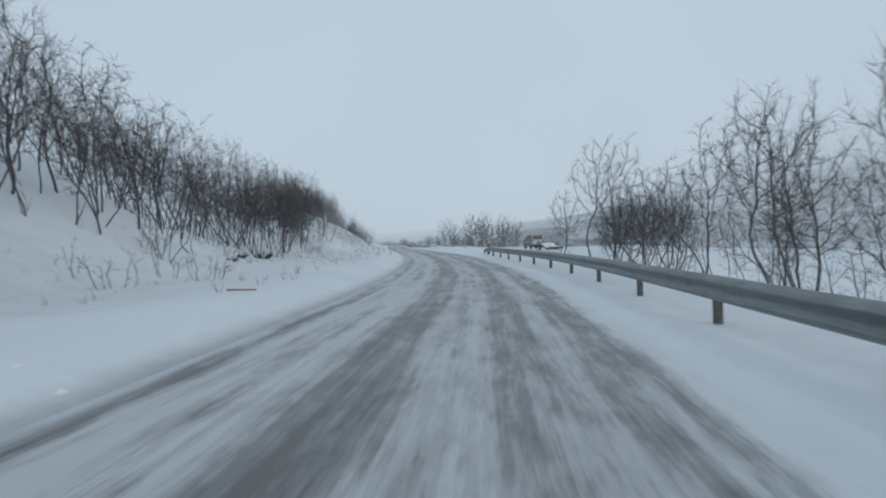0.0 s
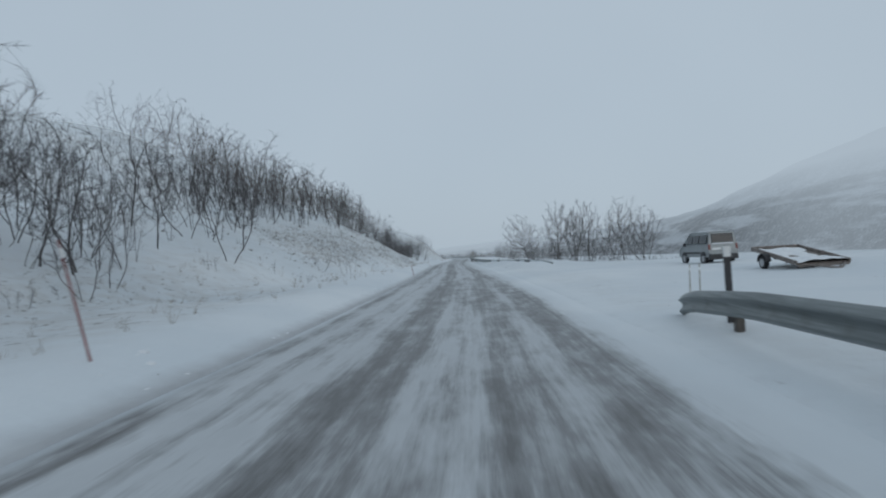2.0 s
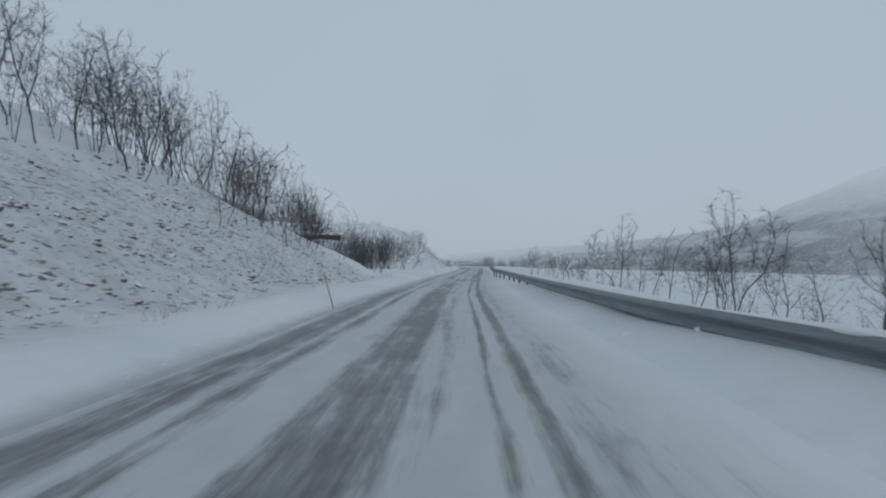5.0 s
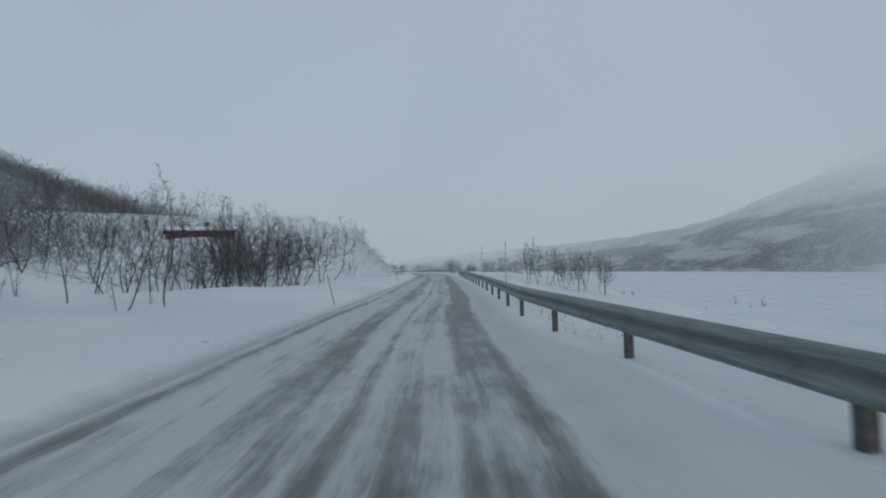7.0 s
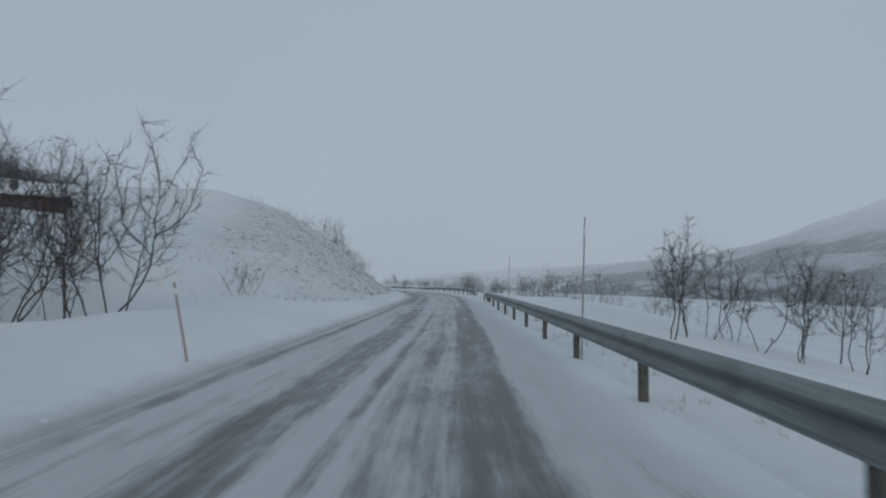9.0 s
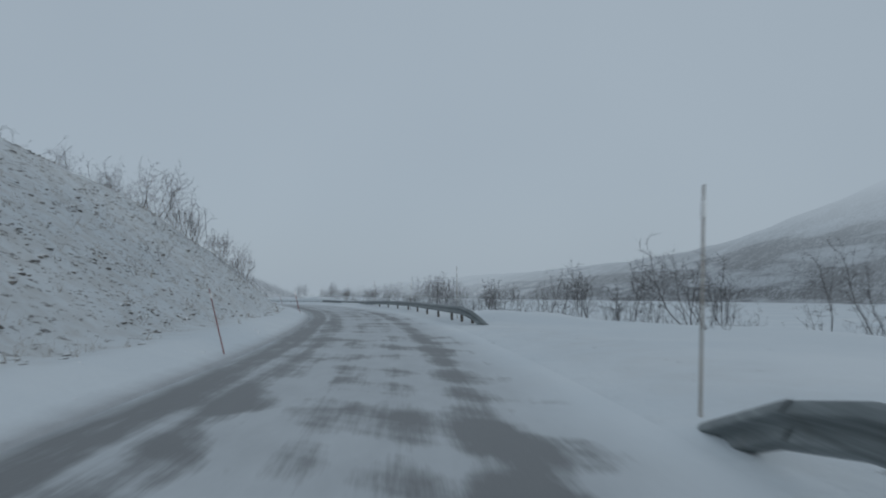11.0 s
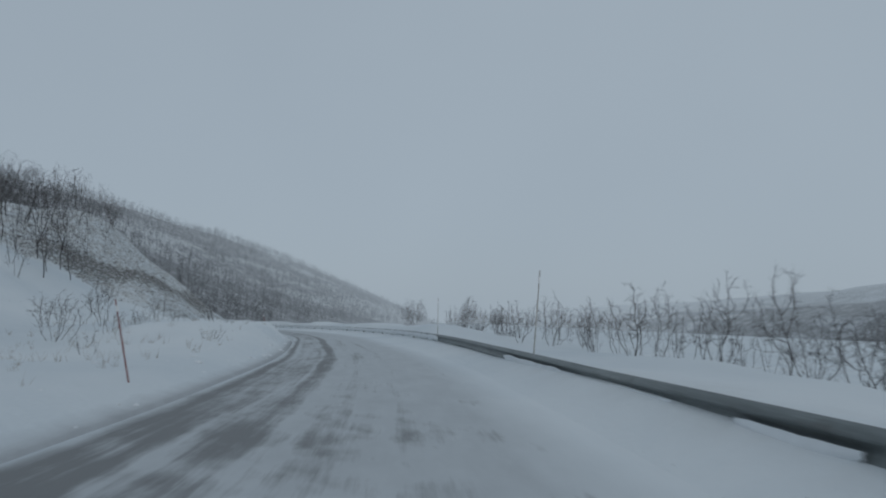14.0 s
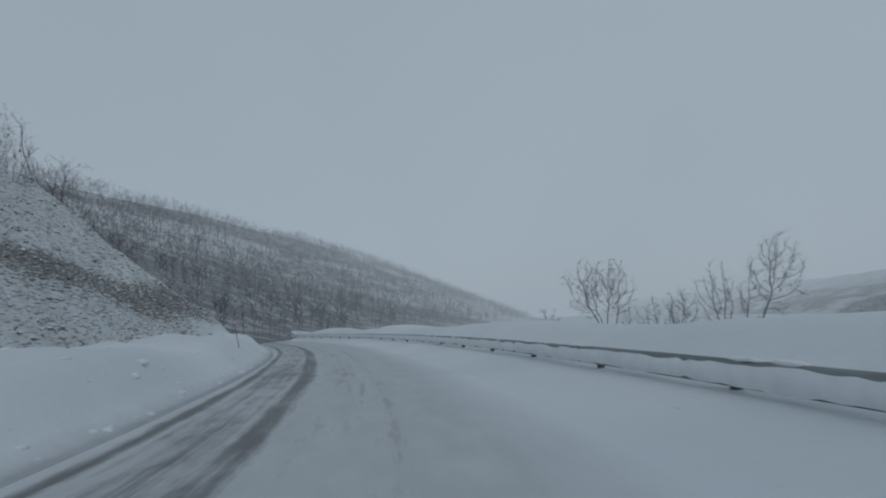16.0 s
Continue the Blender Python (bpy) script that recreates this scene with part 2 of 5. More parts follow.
def make_rail_steel():
    m, n, l, b = material("weathered_galvanised_steel", 0.5, 0.55)
    pos = n.new("ShaderNodeNewGeometry").outputs["Position"]
    sc = n.new("ShaderNodeMapping")
    sc.inputs["Scale"].default_value = (0.4, 0.4, 9)
    l.new(pos, sc.inputs[0])
    f, g = noise_node(n, l, sc.outputs[0], 1.0, 5), noise_node(n, l, pos, 2.5, 6)
    sc2 = n.new("ShaderNodeMapping")
    sc2.inputs["Scale"].default_value = (1.6, 1.6, 45)
    l.new(pos, sc2.inputs[0])
    f = math_node(n, l, "ADD", math_node(n, l, "MULTIPLY", f, 0.55), math_node(n, l, "MULTIPLY", noise_node(n, l, sc2.outputs[0], 1.0, 4), 0.45))
    col = ramp(n, l, f, (0.34, (0.13, 0.148, 0.15)), (0.52, (0.20, 0.222, 0.224)), (0.68, (0.29, 0.315, 0.315)))
    l.new(mix_col(n, l, ramp(n, l, g, (0.55, 0.0), (0.74, 0.55)), col, (0.10, 0.095, 0.086)), b.inputs["Base Color"])
    bump(n, l, b, g, 0.3, 0.01)
    return m


# emission colour of the haze painted onto far hills and woods
HAZE_GLOW = (0.345, 0.413, 0.478, 1)


def haze_painted(m, n, l, b, thick):
    """A far surface with the haze of falling snow painted on as emission."""
    glow = n.new("ShaderNodeEmission")
    glow.inputs[0].default_value = HAZE_GLOW
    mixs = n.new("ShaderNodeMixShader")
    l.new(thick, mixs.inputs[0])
    l.new(b.outputs[0], mixs.inputs[1]), l.new(glow.outputs[0], mixs.inputs[2])
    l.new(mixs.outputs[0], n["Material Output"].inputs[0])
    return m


def haze_share(n, l):
    """Share of the painted haze, by how far up the valley a place lies."""
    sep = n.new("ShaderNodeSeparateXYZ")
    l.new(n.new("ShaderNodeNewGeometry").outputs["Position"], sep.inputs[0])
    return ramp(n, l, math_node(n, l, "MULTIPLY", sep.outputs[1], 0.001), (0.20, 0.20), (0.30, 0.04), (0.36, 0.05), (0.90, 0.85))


def make_backdrop(name, low, high, band_top, haze):
    """Far hillside: snow with a belt of bare forest. haze: share of painted haze over its foot and, standing in for
    cloud, over its crest, or None for a hill whose painted haze thickens up the valley.
    """
    m, n, l, b = material(name, 0.9)
    pos = n.new("ShaderNodeNewGeometry").outputs["Position"]
    k = 1.0 if haze is None else 2.0
    f, g = noise_node(n, l, pos, 0.010 * k, 6, 0.6), noise_node(n, l, pos, 0.05 * k, 6, 0.65)
    upright = n.new("ShaderNodeMapping")
    upright.inputs["Scale"].default_value = (1, 1, 0.22)
    l.new(pos, upright.inputs[0])
    v = noise_node(n, l, upright.outputs[0], 0.34 * k, 4, 0.7)
    up = n.new("ShaderNodeAttribute")
    up.attribute_name = "high"
    z = math_node(n, l, "ADD", up.outputs["Fac"], math_node(n, l, "MULTIPLY", math_node(n, l, "SUBTRACT", f, 0.5), 0.34 if haze is None else 0.16))
    belt = n.new("ShaderNodeMapRange")
    belt.inputs["From Min"].default_value, belt.inputs["From Max"].default_value = band_top + 0.07 / k ** 1.5, band_top - 0.05 / k ** 1.5
    l.new(z, belt.inputs["Value"])
    gaps = math_node(n, l, "ADD", math_node(n, l, "MULTIPLY", g, 0.42), math_node(n, l, "MULTIPLY", v, 0.66))
    dense = math_node(n, l, "MULTIPLY", belt.outputs[0], ramp(n, l, gaps, (0.36, 0.25), (0.56, 1.0)))
    lying = n.new("ShaderNodeMapping")
    lying.inputs["Scale"].default_value = (0.5, 0.5, 3.2)
    l.new(pos, lying.inputs[0])
    glades = noise_node(n, l, lying.outputs[0], 0.014 * k, 5, 0.55)
    dense = math_node(n, l, "MULTIPLY", dense, ramp(n, l, glades, (0.40, 0.25), (0.50, 1.0)))
    crags = math_node(n, l, "ADD", math_node(n, l, "MULTIPLY", gaps, 0.7), math_node(n, l, "MULTIPLY", glades, 0.3))
    scrub = math_node(n, l, "MAXIMUM", dense, ramp(n, l, crags, (0.45, 0.0), (0.57, 0.85 if haze is None else 0.6)))
    l.new(mix_col(n, l, scrub, high, low), b.inputs["Base Color"])
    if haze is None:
        return haze_painted(m, n, l, b, haze_share(n, l))
    # painted haze thickens with height until the crest takes the sky's colour
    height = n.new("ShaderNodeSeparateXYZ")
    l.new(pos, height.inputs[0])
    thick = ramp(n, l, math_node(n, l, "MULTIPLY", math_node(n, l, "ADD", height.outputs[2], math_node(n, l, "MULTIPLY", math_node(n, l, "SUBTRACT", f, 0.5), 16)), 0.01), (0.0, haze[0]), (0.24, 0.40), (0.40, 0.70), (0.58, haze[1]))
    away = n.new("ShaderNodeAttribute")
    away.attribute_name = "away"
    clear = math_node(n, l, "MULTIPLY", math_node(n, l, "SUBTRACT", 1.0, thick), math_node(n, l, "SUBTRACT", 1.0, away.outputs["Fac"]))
    return haze_painted(m, n, l, b, math_node(n, l, "SUBTRACT", 1.0, clear))


def make_hazed_wood():
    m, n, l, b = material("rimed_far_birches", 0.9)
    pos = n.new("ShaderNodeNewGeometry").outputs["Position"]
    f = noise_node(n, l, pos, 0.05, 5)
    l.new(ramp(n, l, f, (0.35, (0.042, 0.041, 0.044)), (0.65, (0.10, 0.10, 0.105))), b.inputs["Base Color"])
    # dark wood, paled by haze painted on as emission
    return haze_painted(m, n, l, b, haze_share(n, l))


FAR_WOOD = make_hazed_wood()
SNOW_GROUND, ROAD_MAT, BARK, TWIG, STEEL = make_snow_ground(), make_road(), make_bark(), make_twig(), make_rail_steel()
SNOW_CAP = simple("fresh_snow", (0.73, 0.76, 0.785), 0.6, var=0.06, scale=3, bump_d=0.02)
POST_MAT = simple("old_timber_post", (0.12, 0.108, 0.098), 0.85, var=0.4, scale=9, bump_d=0.01)
STICK_RED = simple("red_marker_pole", (0.22, 0.078, 0.072), 0.6, var=0.25)
STICK_GREY = simple("grey_bamboo_pole", (0.33, 0.31, 0.28), 0.7, var=0.3)
REFLECT = simple("white_reflector", (0.75, 0.76, 0.76), 0.4, var=0.08)


def make_stone():
    m, n, l, b = material("frosted_stone", 0.9)
    geo = n.new("ShaderNodeNewGeometry")
    sep = n.new("ShaderNodeSeparateXYZ")
    l.new(geo.outputs["Normal"], sep.inputs[0])
    f, g = noise_node(n, l, geo.outputs["Position"], 1.2, 6), noise_node(n, l, geo.outputs["Position"], 9, 5)
    rock = ramp(n, l, g, (0.3, (0.085, 0.08, 0.076)), (0.6, (0.19, 0.18, 0.168)), (0.75, (0.30, 0.27, 0.235)))
    lie = math_node(n, l, "ADD", sep.outputs[2], math_node(n, l, "MULTIPLY", math_node(n, l, "SUBTRACT", f, 0.5), 1.6))
    l.new(mix_col(n, l, ramp(n, l, lie, (0.35, 0.0), (0.62, 1.0)), rock, SNOW), b.inputs["Base Color"])
    bump(n, l, b, g, 0.6, 0.03)
    return m


STONE = make_stone()
GRASS = simple("withered_grass", (0.22, 0.17, 0.115), 0.9, var=0.35)
VAN_PAINT = simple("silver_van_paint", (0.30, 0.325, 0.335), 0.4, 0.1, var=0.1, scale=2)
RUBBER = simple("tyre_rubber", (0.028, 0.028, 0.03), 0.85)
BLACK = simple("black_plastic", (0.035, 0.036, 0.04), 0.6)
GLASS = simple("dark_tinted_glass", (0.018, 0.026, 0.034), 0.1, var=0.2)
LIGHT_RED = simple("red_lamp_lens", (0.16, 0.03, 0.026), 0.3)
RIM = simple("steel_rim", (0.4, 0.41, 0.42), 0.4, 0.6)
TRAILER_STEEL = simple("rusty_trailer_steel", (0.20, 0.175, 0.16), 0.6, 0.3, var=0.4)
TIMBER_RED = simple("brown_stained_boards", (0.125, 0.055, 0.047), 0.85, var=0.35, scale=4)


# ---- the road's line ----
# x, y every 20 m or so of the driven lane
LANE = [(0.00, 0.00), (1.35, 20.29), (0.97, 40.39), (-0.65, 60.25), (-2.79, 80.09), (-5.20, 99.91), (-7.88, 122.60), (-10.32, 149.62), (-11.79, 169.93), (-13.86, 195.00), (-16.27, 219.79), (-18.82, 239.53), (-23.15, 259.01), (-29.47, 278.02), (-36.90, 296.47), (-46.25, 314.07)]


def build_line():
    pts = [(-0.17 * k, -2.0 * k) for k in range(60, 0, -1)] + LANE
    x, y = LANE[-1]
    h = radians(30.8)
    for _ in range(24):
        x, y = x - 5 * math.sin(h), y + 5 * math.cos(h)
        h += radians(1.5)
        pts.append((x, y))
    for _ in range(40):
        x, y = x - 5 * math.sin(h), y + 5 * math.cos(h)
        h -= radians(0.9)
        pts.append((x, y))
    p = np.array(pts)
    out = []
    for i in range(1, len(p) - 2):
        a, b, c, d = p[i - 1], p[i], p[i + 1], p[i + 2]
        k = max(2, int(np.linalg.norm(c - b) / 0.5))
        ta = np.linalg.norm(c - b) / np.linalg.norm(c - a) * (c - a)
        tb = np.linalg.norm(c - b) / np.linalg.norm(d - b) * (d - b)
        for u in np.arange(k) / k:
            out.append((2 * u**3 - 3 * u**2 + 1) * b + (u**3 - 2 * u**2 + u) * ta + (3 * u**2 - 2 * u**3) * c + (u**3 - u**2) * tb)
    q = np.array(out)
    s = np.r_[0, np.cumsum(np.linalg.norm(np.diff(q, axis=0), axis=1))]
    return q, s - s[np.argmin(np.hypot(q[:, 0], q[:, 1]))]


LINE, LINE_S = build_line()
LINE_T = np.gradient(LINE, axis=0)
LINE_T /= np.linalg.norm(LINE_T, axis=1)[:, None]


def at_line(s, d):
    """World x, y of the point s metres along the road and d metres right of the driven lane."""
    x, y = np.interp(s, LINE_S, LINE[:, 0]), np.interp(s, LINE_S, LINE[:, 1])
    tx, ty = np.interp(s, LINE_S, LINE_T[:, 0]), np.interp(s, LINE_S, LINE_T[:, 1])
    return x + d * ty, y - d * tx


def heading(s):
    return math.atan2(-np.interp(s, LINE_S, LINE_T[:, 0]), np.interp(s, LINE_S, LINE_T[:, 1]))


# ---- the lie of the land, in s and d ----
# s, foot of the bank beyond the road's edge, its slope, height where it eases
BANK = np.array([(-90, 5.5, .68, 9), (14, 5.5, .68, 9), (24, 5.8, .62, 9), (32, 6.6, .42, 9), (40, 7.5, .30, 9), (60, 6, .36, 8), (80, 3, .48, 8), (105, 2, .56, 9), (130, 2, .62, 8.5), (148, 3, .5, 6),
                 (165, 11, .32, 4), (185, 19, .30, 4.5), (203, 17, .30, 4.5), (214, 6, .5, 3.2), (222, 2, .60, 4.2), (233, 2, .76, 8.8), (246, 1.8, .82, 9.6), (256, 1.4, .96, 8.5), (266, 1.3, .95, 7),
                 (275, 1.2, .98, 5.5), (282, 3.4, .7, 5), (290, 11, .36, 6), (300, 13, .34, 8), (322, 10, .42, 9), (345, 8, .6, 10), (360, 4, .75, 11.5), (372, 1.5, .9, 13), (392, 2, 1.0, 14.5),
                 (402, 6, .9, 14), (416, 25, .4, 12), (600, 40, .3, 12)])
# s, how far the right side stays level, height of the ploughed heap at the barrier
SIDE = np.array([(-90, 5, .0), (40, 5, .0), (50, 16, .05), (56, 24, .0), (74, 24, .1), (84, 15, .10), (96, 9, .22), (106, 6, .42), (125, 5.5, .42), (145, 5, .0), (205, 4.5, .0), (218, 10, .15),
                 (236, 11, .1), (250, 8, .0), (268, 7, .10), (277, 7, .14), (281, 7, .32), (289, 7.5, .42), (298, 9, .26), (314, 12, .24), (345, 14, .20), (380, 10, .2), (600, 8, .2)])
LAKE_Z, EDGE_L, EDGE_R = -8.0, -3.55, 2.1


def smooth(a, b, x):
    u = np.clip((x - a) / (b - a), 0, 1)
    return u * u * (3 - 2 * u)


def wav(x, y, f, ph=0.0):
    return (np.sin(x * f + 1.7 * np.sin(y * f * 0.71 + ph)) + np.sin(y * f * 1.13 + 1.3 * np.sin(x * f * 0.83 + ph * 2))) * 0.5


def verge_dip(s, d):
    """The verge falls away a little under the barrier along the lake."""
    return -0.15 * smooth(146, 154, s) * (1 - smooth(213, 221, s)) * smooth(1.0, 1.9, d)


def land(s, d):
    """Height of the snow at s, d (arrays or numbers)."""
    s, d = np.asarray(s, float), np.asarray(d, float)
    u0, sl, cap = (np.interp(s, BANK[:, 0], BANK[:, k]) for k in (1, 2, 3))
    u = np.maximum(EDGE_L - d, 0)
    rise = np.maximum(u - u0, 0)
    up = sl * (rise - 1.3 * (1 - np.exp(-rise / 1.3)))
    cap = cap * (1 + 0.12 * np.sin(s * 0.31 + 1.0) * np.sin(s * 0.13))
    over_cap = cap + np.maximum(up - cap, 0) * (0.06 + 0.20 * (1 - smooth(105, 150, s)))
    up = np.minimum(-np.log(np.exp(-0.9 * np.minimum(up, 60)) + np.exp(-0.9 * over_cap)) / 0.9, over_cap) * smooth(0, 0.8, up)
    heaped = smooth(298, 312, s) * (1 - smooth(392, 410, s))
    berm = 0.34 * smooth(0.0, 1.5, u) + 0.02 * np.minimum(u, 8) + heaped * (0.62 + 0.2 * wav(s, u * 0.6, 0.55) + 0.16 * wav(s, u, 1.9, 3.0)) * smooth(0.3, 1.9, u) * (1 - 0.5 * smooth(4, 9, u))
    low = 2.1 * smooth(168, 188, s) * (1 - smooth(202, 214, s)) * smooth(5, 14, u)
    knoll = np.exp(-((s - 224) / 8) ** 2 - ((d + 35) / 8) ** 2)
    behind = np.interp(s, [15, 35, 90, 112, 124, 150], [0, 5, 5.5, 5.5, 5, 0]) * smooth(15, 38, u)
    left = (berm + up + behind - low) * (1 - knoll) + 6.4 * knoll
    lev, heap = np.interp(s, SIDE[:, 0], SIDE[:, 1]), np.interp(s, SIDE[:, 0], SIDE[:, 2])
    w = np.maximum(d - EDGE_R, 0)
    over = np.maximum(d - lev, 0)
    wide = smooth(309, 327, s)
    ridge = heap * (smooth(0.2 + 0.2 * wide, 1.5 + 0.8 * wide, w) * (1 - 0.7 * smooth(1.6 + 6 * wide, 4.5 + 7 * wide, w))) + (0.72 + 0.16 * wav(s, d * 0.7, 0.28, 4.0)) * wide * smooth(2.4, 5.5, w) * (1 - 0.9 * smooth(6, 10.5, w))
    drowned = 0.26 * smooth(79, 86, s) * (1 - smooth(98, 104, s)) * smooth(3.0, 4.6, d) * (1 - smooth(8.5, 11, d))
    fall = -0.20 * over - 0.0016 * over**2
    right = 0.045 * smooth(0, 0.35, w) + drowned + ridge + np.maximum(fall, LAKE_Z - 1.0)
    rough = (wav(s, d, 0.9) * 0.05 + wav(s, d, 0.31, 2.0) * 0.12) * smooth(0.8, 4, np.maximum(u, w)) + wav(s, d, 0.13, 1.0) * 0.5 * smooth(8, 24, np.maximum(u, w))
    base = np.where((d > EDGE_L) & (d < EDGE_R), -0.25, 0.0) + verge_dip(s, d)
    return base + np.where(d <= EDGE_L, left, 0) + np.where(d >= EDGE_R, right, 0) + rough


def bare_mask(s, d):
    """Where rock and turf show through the snow on the cut slopes, 0 to 1."""
    u = EDGE_L - d
    def patch(s0, s1, a, b):
        return smooth(s0 - 6, s0 + 6, s) * (1 - smooth(s1 - 6, s1 + 6, s)) * smooth(a - 1, a + 1.5, u) * (1 - smooth(b - 2, b + 3, u))
    def scree_band(s, u):
        u0, sl = np.interp(s, BANK[:, 0], BANK[:, 1]), np.interp(s, BANK[:, 0], BANK[:, 2])
        h = sl * np.maximum(u - u0, 0) + 0.5 * wav(s, u, 0.5)
        mid = np.interp(s, [336, 345, 360, 388], [9.6, 8.4, 5.2, 1.8])
        return 0.62 * smooth(336, 344, s) * (1 - smooth(388, 396, s)) * (1 - smooth(0.6, 1.6, h - mid)) * smooth(-2.8, -1.4, h - mid)
    m = 0.2 * patch(50, 78, 3, 12) + 0.85 * patch(80, 104, 5, 12) + 0.66 * patch(104, 142, 2.0, 12) + 0.6 * patch(218, 272, 2.0, 14) + 0.8 * patch(344, 400, 4, 28) + scree_band(s, u) + 0.35 * patch(30, 66, 2, 10) + 0.25 * patch(-20, 40, 3, 9)
    right = smooth(2.6, 3.2, d) * (1 - smooth(4.4, 5.5, d)) * (1 - smooth(300, 310, s)) * 0.16
    return m + right


def mesh_object(name, verts, faces, mat, parent=None, uv=None, smooth_shade=False):
    me = bpy.data.meshes.new(name)
    me.from_pydata(verts if isinstance(verts, list) else np.asarray(verts).tolist(), [], faces if isinstance(faces, list) else np.asarray(faces).tolist())
    for m in mat if isinstance(mat, (list, tuple)) else [mat]:
        me.materials.append(m)
    if uv is not None:
        layer = me.uv_layers.new(name="UVMap")
        idx = np.empty(len(me.loops), int)
        me.loops.foreach_get("vertex_index", idx)
        layer.data.foreach_set("uv", np.asarray(uv)[idx].astype(np.float32).ravel())
    if smooth_shade:
        me.shade_smooth()
    ob = new(name, me)
    ob.parent = parent
    return ob


def grid_faces(rows, cols):
    i, j = np.meshgrid(np.arange(rows - 1), np.arange(cols - 1), indexing="ij")
    a = (i * cols + j).ravel()
    return np.stack([a, a + 1, a + cols + 1, a + cols], 1)


# ground: one sheet along the road, running out over the valley
gs = np.r_[np.arange(-110, -10, 5.0), np.arange(-10, 380, 0.9), np.arange(380, 520, 4.0)]
gd = np.r_[-150, -125, -105, -90, -78, -68, np.arange(-60, -24, 2.5), np.arange(-24, -12, 1.0), np.arange(-12, EDGE_L - 0.3, 0.45), np.arange(EDGE_L - 0.25, EDGE_L + 0.3, 0.13),
           -1.0, 1.0, np.arange(EDGE_R - 0.1, EDGE_R + 0.4, 0.15), np.arange(2.7, 9, 0.45), np.arange(9, 24, 1.0), np.arange(24, 60, 3.0), 70, 90, 120, 160, 220]
GS, GD = np.meshgrid(gs, gd, indexing="ij")
gx, gy = at_line(GS, GD)
gz = land(GS, GD)
nz = np.array([noise.noise((a * 0.7, b * 0.7, 0.0)) * 0.07 + noise.noise((a * 0.16, b * 0.16, 3.0)) * 0.35 + noise.noise((a * 1.3, b * 1.3, 8.0)) * 0.06 for a, b in zip(gx.ravel(), gy.ravel())]).reshape(gz.shape)
gz = gz + nz * smooth(0.5, 6, np.maximum(EDGE_L - GD, GD - EDGE_R)) * (0.45 + 1.2 * np.clip(bare_mask(GS, GD), 0, 1) + 0.9 * smooth(290, 305, GS) * (GD < 0) + 1.0 * smooth(326, 340, GS) * (GD < -9))
ground = mesh_object("ground", np.stack([gx, gy, gz], -1).reshape(-1, 3), grid_faces(len(gs), len(gd))[:, ::-1], SNOW_GROUND, smooth_shade=True)
layer = ground.data.attributes.new("bare", "FLOAT", "POINT")
layer.data.foreach_set("value", bare_mask(GS, GD).astype(np.float32).ravel())
# grey slush thrown onto the verges by traffic
slush = np.where(GD < 0, 0.9 * (1 - smooth(0.0, 0.75, EDGE_L - GD)), 0.32 * (1 - smooth(0.0, 2.4, GD - EDGE_R)) * (1 - smooth(284, 300, GS)))
layer = ground.data.attributes.new("slush", "FLOAT", "POINT")
layer.data.foreach_set("value", slush.astype(np.float32).ravel())
tagged(ground, "wind-packed snow over banks, verge and valley side", "ground", kind="structure")


def surf(s, d):
    """Height of the ground sheet near s, d."""
    i, j = int(np.clip(np.searchsorted(gs, s) - 1, 0, len(gs) - 2)), int(np.clip(np.searchsorted(gd, d) - 1, 0, len(gd) - 2))
    u, v = (s - gs[i]) / (gs[i + 1] - gs[i]), (d - gd[j]) / (gd[j + 1] - gd[j])
    return float((gz[i, j] * (1 - u) + gz[i + 1, j] * u) * (1 - v) + (gz[i, j + 1] * (1 - u) + gz[i + 1, j + 1] * u) * v)


# frozen lake and valley floor, out to the far shore and beyond
ring_r, ring_a = [0, 60, 150, 300, 600, 1200, 2600, 4500], np.radians(np.arange(0, 360, 6))
lv = [(r * math.cos(a), 150 + r * math.sin(a), LAKE_Z + 0.25 * math.sin(r * 0.01 + 3 * a)) for r in ring_r for a in ring_a]
lf = [(i * 60 + j, i * 60 + (j + 1) % 60, (i + 1) * 60 + (j + 1) % 60, (i + 1) * 60 + j) for i in range(7) for j in range(60)]
tagged(mesh_object("frozen_lake", lv, lf, SNOW_GROUND), "snow-covered frozen lake on the valley floor", "lake", kind="structure")

# road surface, with thin snow swept over it
rs, rd = np.arange(-100, 500, 0.6), np.arange(EDGE_L - 0.1, EDGE_R + 0.62, 0.19)
RS, RD = np.meshgrid(rs, rd, indexing="ij")
rx, ry = at_line(RS, RD)
rz = 0.012 * wav(RS * 0.6, RD * 4, 1.1) * smooth(0.2, 0.9, np.abs(RD + 0.7) / 3) + 0.03 * smooth(1.2, 2.3, RD) - 0.10 * smooth(2.28, 2.72, RD) + 0.02 + verge_dip(RS, RD)
rz = np.where((RD < EDGE_L - 0.02) | (RD > EDGE_R + 0.6), -0.32, rz)
road = mesh_object("road", np.stack([rx, ry, rz], -1).reshape(-1, 3), grid_faces(len(rs), len(rd))[:, ::-1], ROAD_MAT, uv=np.stack([RD, RS], -1).reshape(-1, 2), smooth_shade=True)
tagged(road, "narrow asphalt road streaked with packed and drifting snow", "road", kind="structure")


# worn paint that shows where the asphalt is bare
MARK = simple("worn_road_paint", (0.45, 0.45, 0.43), 0.7, var=0.3, scale=12)
for s0, s1, d0 in ((94.4, 95.2, -0.72),):
    mv = [(*map(float, at_line(s, d)), 0.036) for s in np.linspace(s0, s1, 4) for d in (d0 - 0.04, d0 + 0.04)]
    mesh_object("road_marking", mv, [(2 * k, 2 * k + 1, 2 * k + 3, 2 * k + 2) for k in range(3)], MARK, road)


